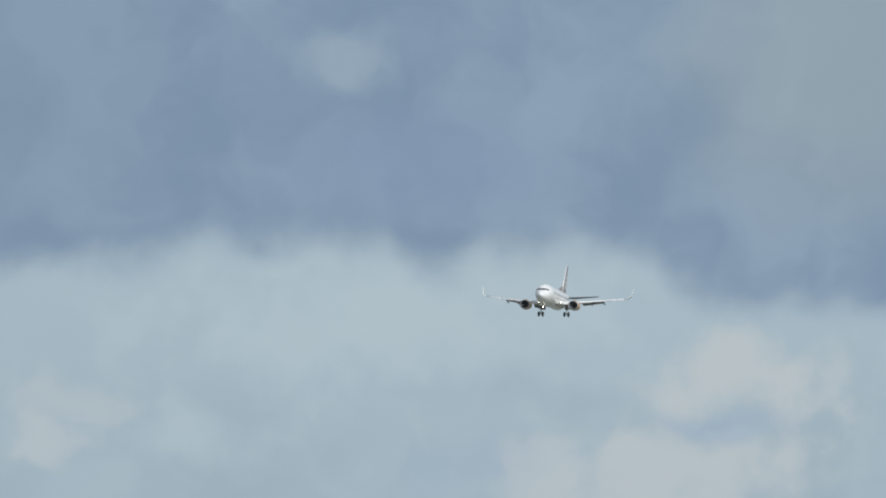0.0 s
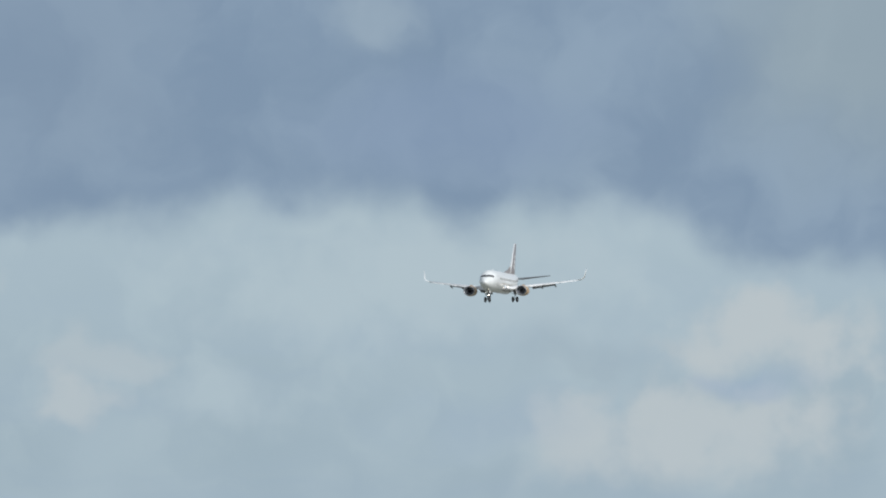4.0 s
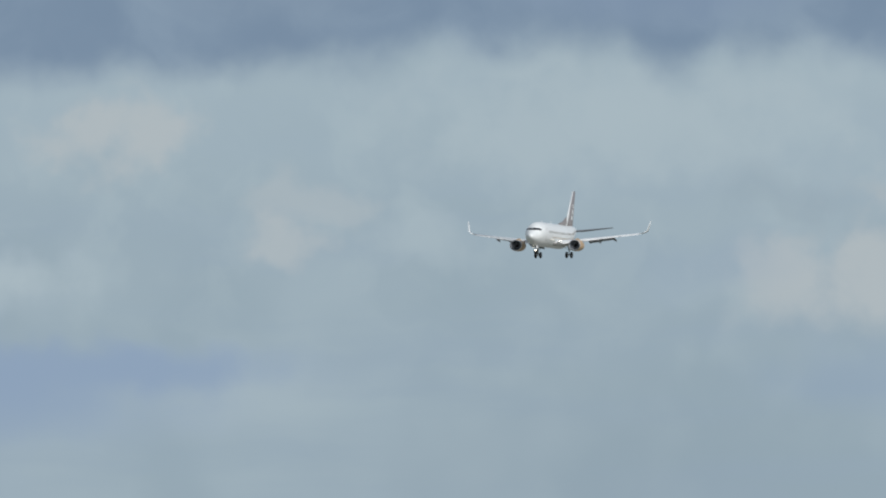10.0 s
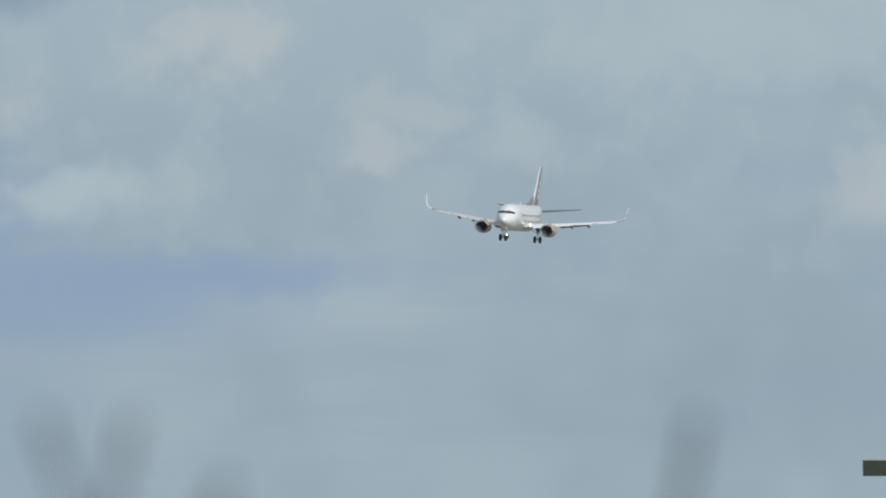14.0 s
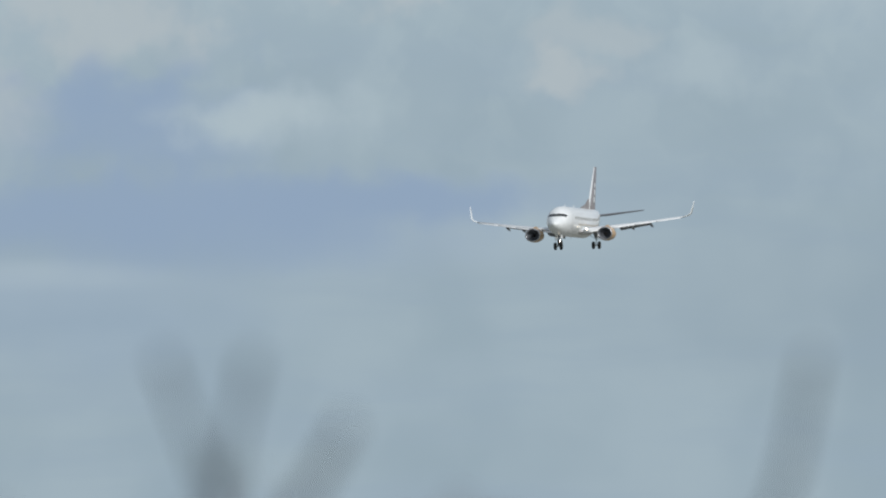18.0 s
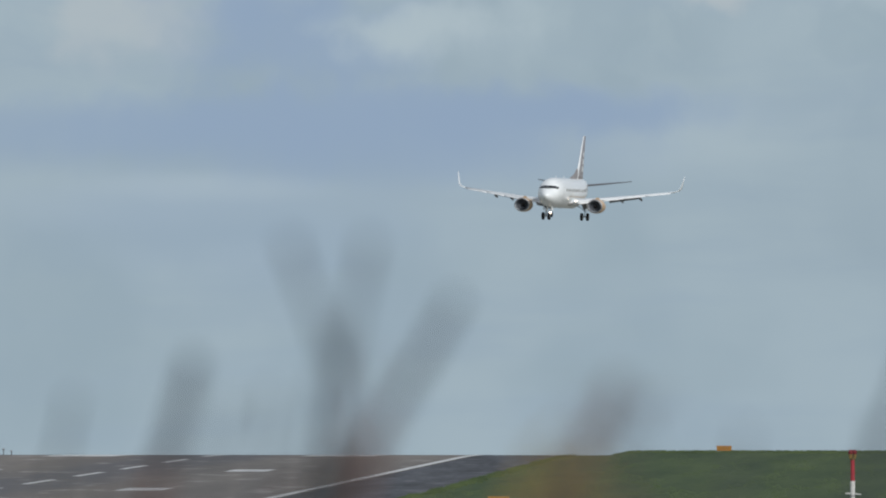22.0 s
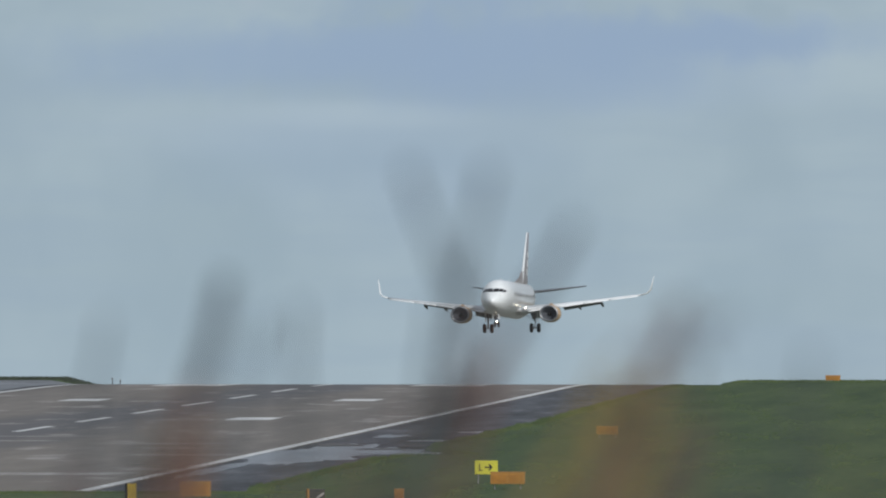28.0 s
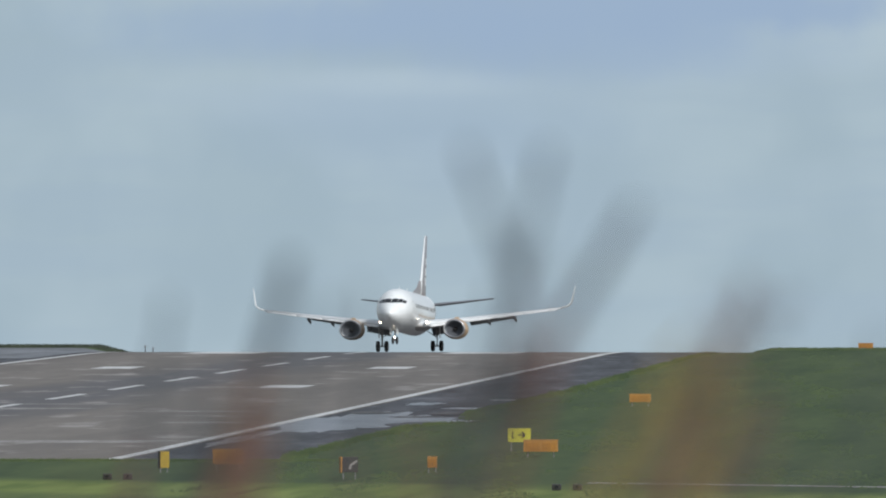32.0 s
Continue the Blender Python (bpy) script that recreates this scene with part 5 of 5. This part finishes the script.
def motions():
    walk(plane, [
        (0, pose(-5.68, 2842.90, 111.43, -1.63, -2.85, -99.63)),
        (0.5, pose(-7.58, 2816.97, 109.49, -2.45, -2.49, -99.57)),
        (1, pose(-9.46, 2791.05, 107.45, -2.89, -1.39, -99.54)),
        (1.5, pose(-11.39, 2765.13, 105.48, -2.86, -0.65, -100.00)),
        (2, pose(-13.14, 2739.20, 103.37, -2.36, -0.15, -100.24)),
        (2.5, pose(-14.95, 2713.27, 101.56, -1.96, 0.39, -100.44)),
        (4.5, pose(-22.09, 2609.56, 93.50, 0.65, -0.69, -100.41)),
        (5, pose(-23.90, 2583.62, 91.68, 0.48, -0.92, -100.56)),
        (5.5, pose(-25.74, 2557.69, 89.70, 0.38, -0.78, -101.05)),
        (6, pose(-27.31, 2531.75, 87.68, 0.38, -0.09, -101.71)),
        (6.5, pose(-29.08, 2505.81, 85.76, 0.56, 1.10, -102.38)),
        (7, pose(-30.69, 2479.87, 83.89, 0.63, 1.48, -102.77)),
        (7.5, pose(-32.34, 2453.93, 81.88, 0.55, 1.15, -102.76)),
        (8, pose(-33.88, 2427.99, 79.96, 0.21, 0.71, -102.89)),
        (8.5, pose(-35.50, 2402.04, 77.98, -0.28, 0.02, -102.85)),
        (9, pose(-37.14, 2376.10, 76.19, -0.25, -0.39, -102.69)),
        (9.5, pose(-38.74, 2350.15, 74.23, -0.09, -0.55, -102.61)),
        (10, pose(-40.21, 2324.20, 72.21, -0.16, -0.39, -102.56)),
        (10.5, pose(-41.82, 2298.26, 70.35, 0.44, -0.64, -102.40)),
        (11, pose(-43.39, 2272.31, 68.44, 1.63, -1.23, -101.80)),
        (11.5, pose(-44.77, 2246.36, 66.28, 1.59, -1.10, -101.56)),
        (12, pose(-46.08, 2220.41, 64.09, 0.69, -0.95, -100.88)),
        (12.5, pose(-47.34, 2194.46, 61.92, -0.61, -0.46, -99.87)),
        (13, pose(-49.24, 2168.50, 60.29, -2.95, 0.49, -99.12)),
        (13.5, pose(-50.93, 2142.53, 58.70, -4.12, 0.65, -98.46)),
        (14, pose(-52.00, 2116.59, 57.07, -4.25, 0.48, -98.31)),
        (14.5, pose(-53.23, 2090.62, 55.13, -3.75, 0.09, -98.51)),
        (16.5, pose(-58.66, 1986.76, 47.12, -1.15, -1.09, -99.26)),
        (17, pose(-60.01, 1960.80, 45.25, 0.34, -1.07, -99.29)),
        (17.5, pose(-61.26, 1934.83, 43.19, 1.22, -0.87, -99.17)),
        (18, pose(-62.48, 1908.86, 41.25, 1.32, -0.28, -98.97)),
        (18.5, pose(-63.77, 1882.89, 39.20, 0.93, -0.02, -99.09)),
        (19, pose(-64.98, 1856.91, 37.32, 0.31, -0.04, -99.18)),
        (19.5, pose(-66.23, 1830.94, 35.43, -0.72, -0.33, -99.37)),
        (20, pose(-73.75, 2007.16, 35.67, -1.46, -0.42, -99.72)),
        (20.5, pose(-74.20, 1979.23, 33.51, -0.82, -0.11, -99.67)),
        (21, pose(-75.00, 1951.28, 31.46, -0.30, 0.30, -98.83)),
        (21.5, pose(-75.85, 1923.34, 29.42, -0.23, 0.48, -97.80)),
        (22, pose(-77.00, 1895.37, 27.36, -1.49, -0.03, -97.10)),
        (22.5, pose(-77.78, 1867.42, 25.51, -3.15, -0.63, -96.46)),
        (23, pose(-78.54, 1839.48, 23.49, -3.24, -1.27, -96.27)),
        (23.5, pose(-79.14, 1811.53, 21.51, -3.53, -1.81, -96.10)),
        (24, pose(-79.61, 1783.59, 19.76, -3.12, -1.86, -96.16)),
        (24.5, pose(-80.04, 1755.66, 18.02, -2.32, -1.69, -96.21)),
        (25, pose(-80.26, 1727.72, 16.24, -1.80, -1.68, -95.96)),
        (25.5, pose(-80.43, 1699.79, 14.44, -1.55, -1.30, -95.99)),
        (26, pose(-80.57, 1671.86, 12.39, -0.29, -1.32, -96.11)),
        (26.5, pose(-80.60, 1643.93, 10.47, 1.15, -1.32, -95.70)),
        (28.5, pose(-82.18, 1532.13, 3.36, 0.26, -1.99, -94.24)),
        (29, pose(-82.77, 1504.17, 2.51, -1.36, -1.97, -93.63)),
        (29.5, pose(-83.22, 1476.20, 1.76, -3.82, -2.31, -93.40)),
        (30, pose(-83.42, 1448.25, 1.33, -4.60, -3.32, -93.24)),
        (30.5, pose(-83.38, 1420.31, 1.07, -3.28, -4.09, -93.03)),
        (31, pose(-83.23, 1392.38, 1.06, -1.60, -4.25, -93.31)),
        (31.5, pose(-83.06, 1364.45, 1.18, -0.46, -3.28, -93.12)),
        (32, pose(-82.85, 1336.51, 1.26, 0.50, -2.28, -93.00)),
    ])
    walk(sky_sheet, [
        (0, pose(66.8, 4700, 12.5)),
        (6, pose(70.0, 4700, 5.3)),
        (9, pose(74.6, 4700, 14.6)),
        (11, pose(78.0, 4700, 17.8)),
        (12, pose(80.3, 4700, 18.3)),
        (12.5, pose(81.4, 4700, 18.7)),
        (13, pose(81.3, 4700, 20.3)),
        (13.5, pose(82.2, 4700, 20.6)),
        (14, pose(84.9, 4700, 20.9)),
        (14.5, pose(87.0, 4700, 20.3)),
        (17, pose(89.7, 4700, 23.3)),
        (19, pose(90.4, 4700, 16.7)),
        (19.5, pose(91.0, 4700, 15.4)),
        (20, pose(106.2, 4700, 6.8)),
        (21, pose(109.4, 4700, 5.8)),
        (23, pose(113.6, 4700, 6.8)),
        (32, pose(129.4, 4700, 6.8)),
    ])
    lean(red_shrub, [(0, 0), (16, 0), (18, -110), (19, -130), (20, 44), (21, 0), (22, 114), (23, -100), (23.5, -214), (24, -76), (24.5, -180), (25, -36), (25.5, -124), (26, 70), (26.5, -120),
                     (28.5, 82), (28.8, 200), (29, 190), (29.4, -194), (29.7, -12), (30, -84), (30.3, -54), (30.6, -60), (31, -32), (31.2, -70), (31.6, -68), (32, -24)])
    lean(ochre_shrub, [(0, 0), (17, 0), (20, -84), (21, 160), (22, 84), (23, 132), (23.5, 22), (24, 118), (24.5, 2), (25, 112), (25.5, 116), (26, -14), (26.5, 92),
                       (28.5, -148), (28.8, -370), (29, -330), (29.4, -72), (29.7, 20), (30, 218), (30.3, 76), (30.6, 186), (30.85, 70), (31, 150), (31.2, 148), (31.6, 194), (32, 4)])
    lean(tall_shrub, [(0, 0), (14, 0), (17, 10), (18, -10), (19, 150), (20, 110), (21, 125), (22, 100), (23, -10), (24, 15), (25, 100), (26, 140), (32, 140)])


motions()
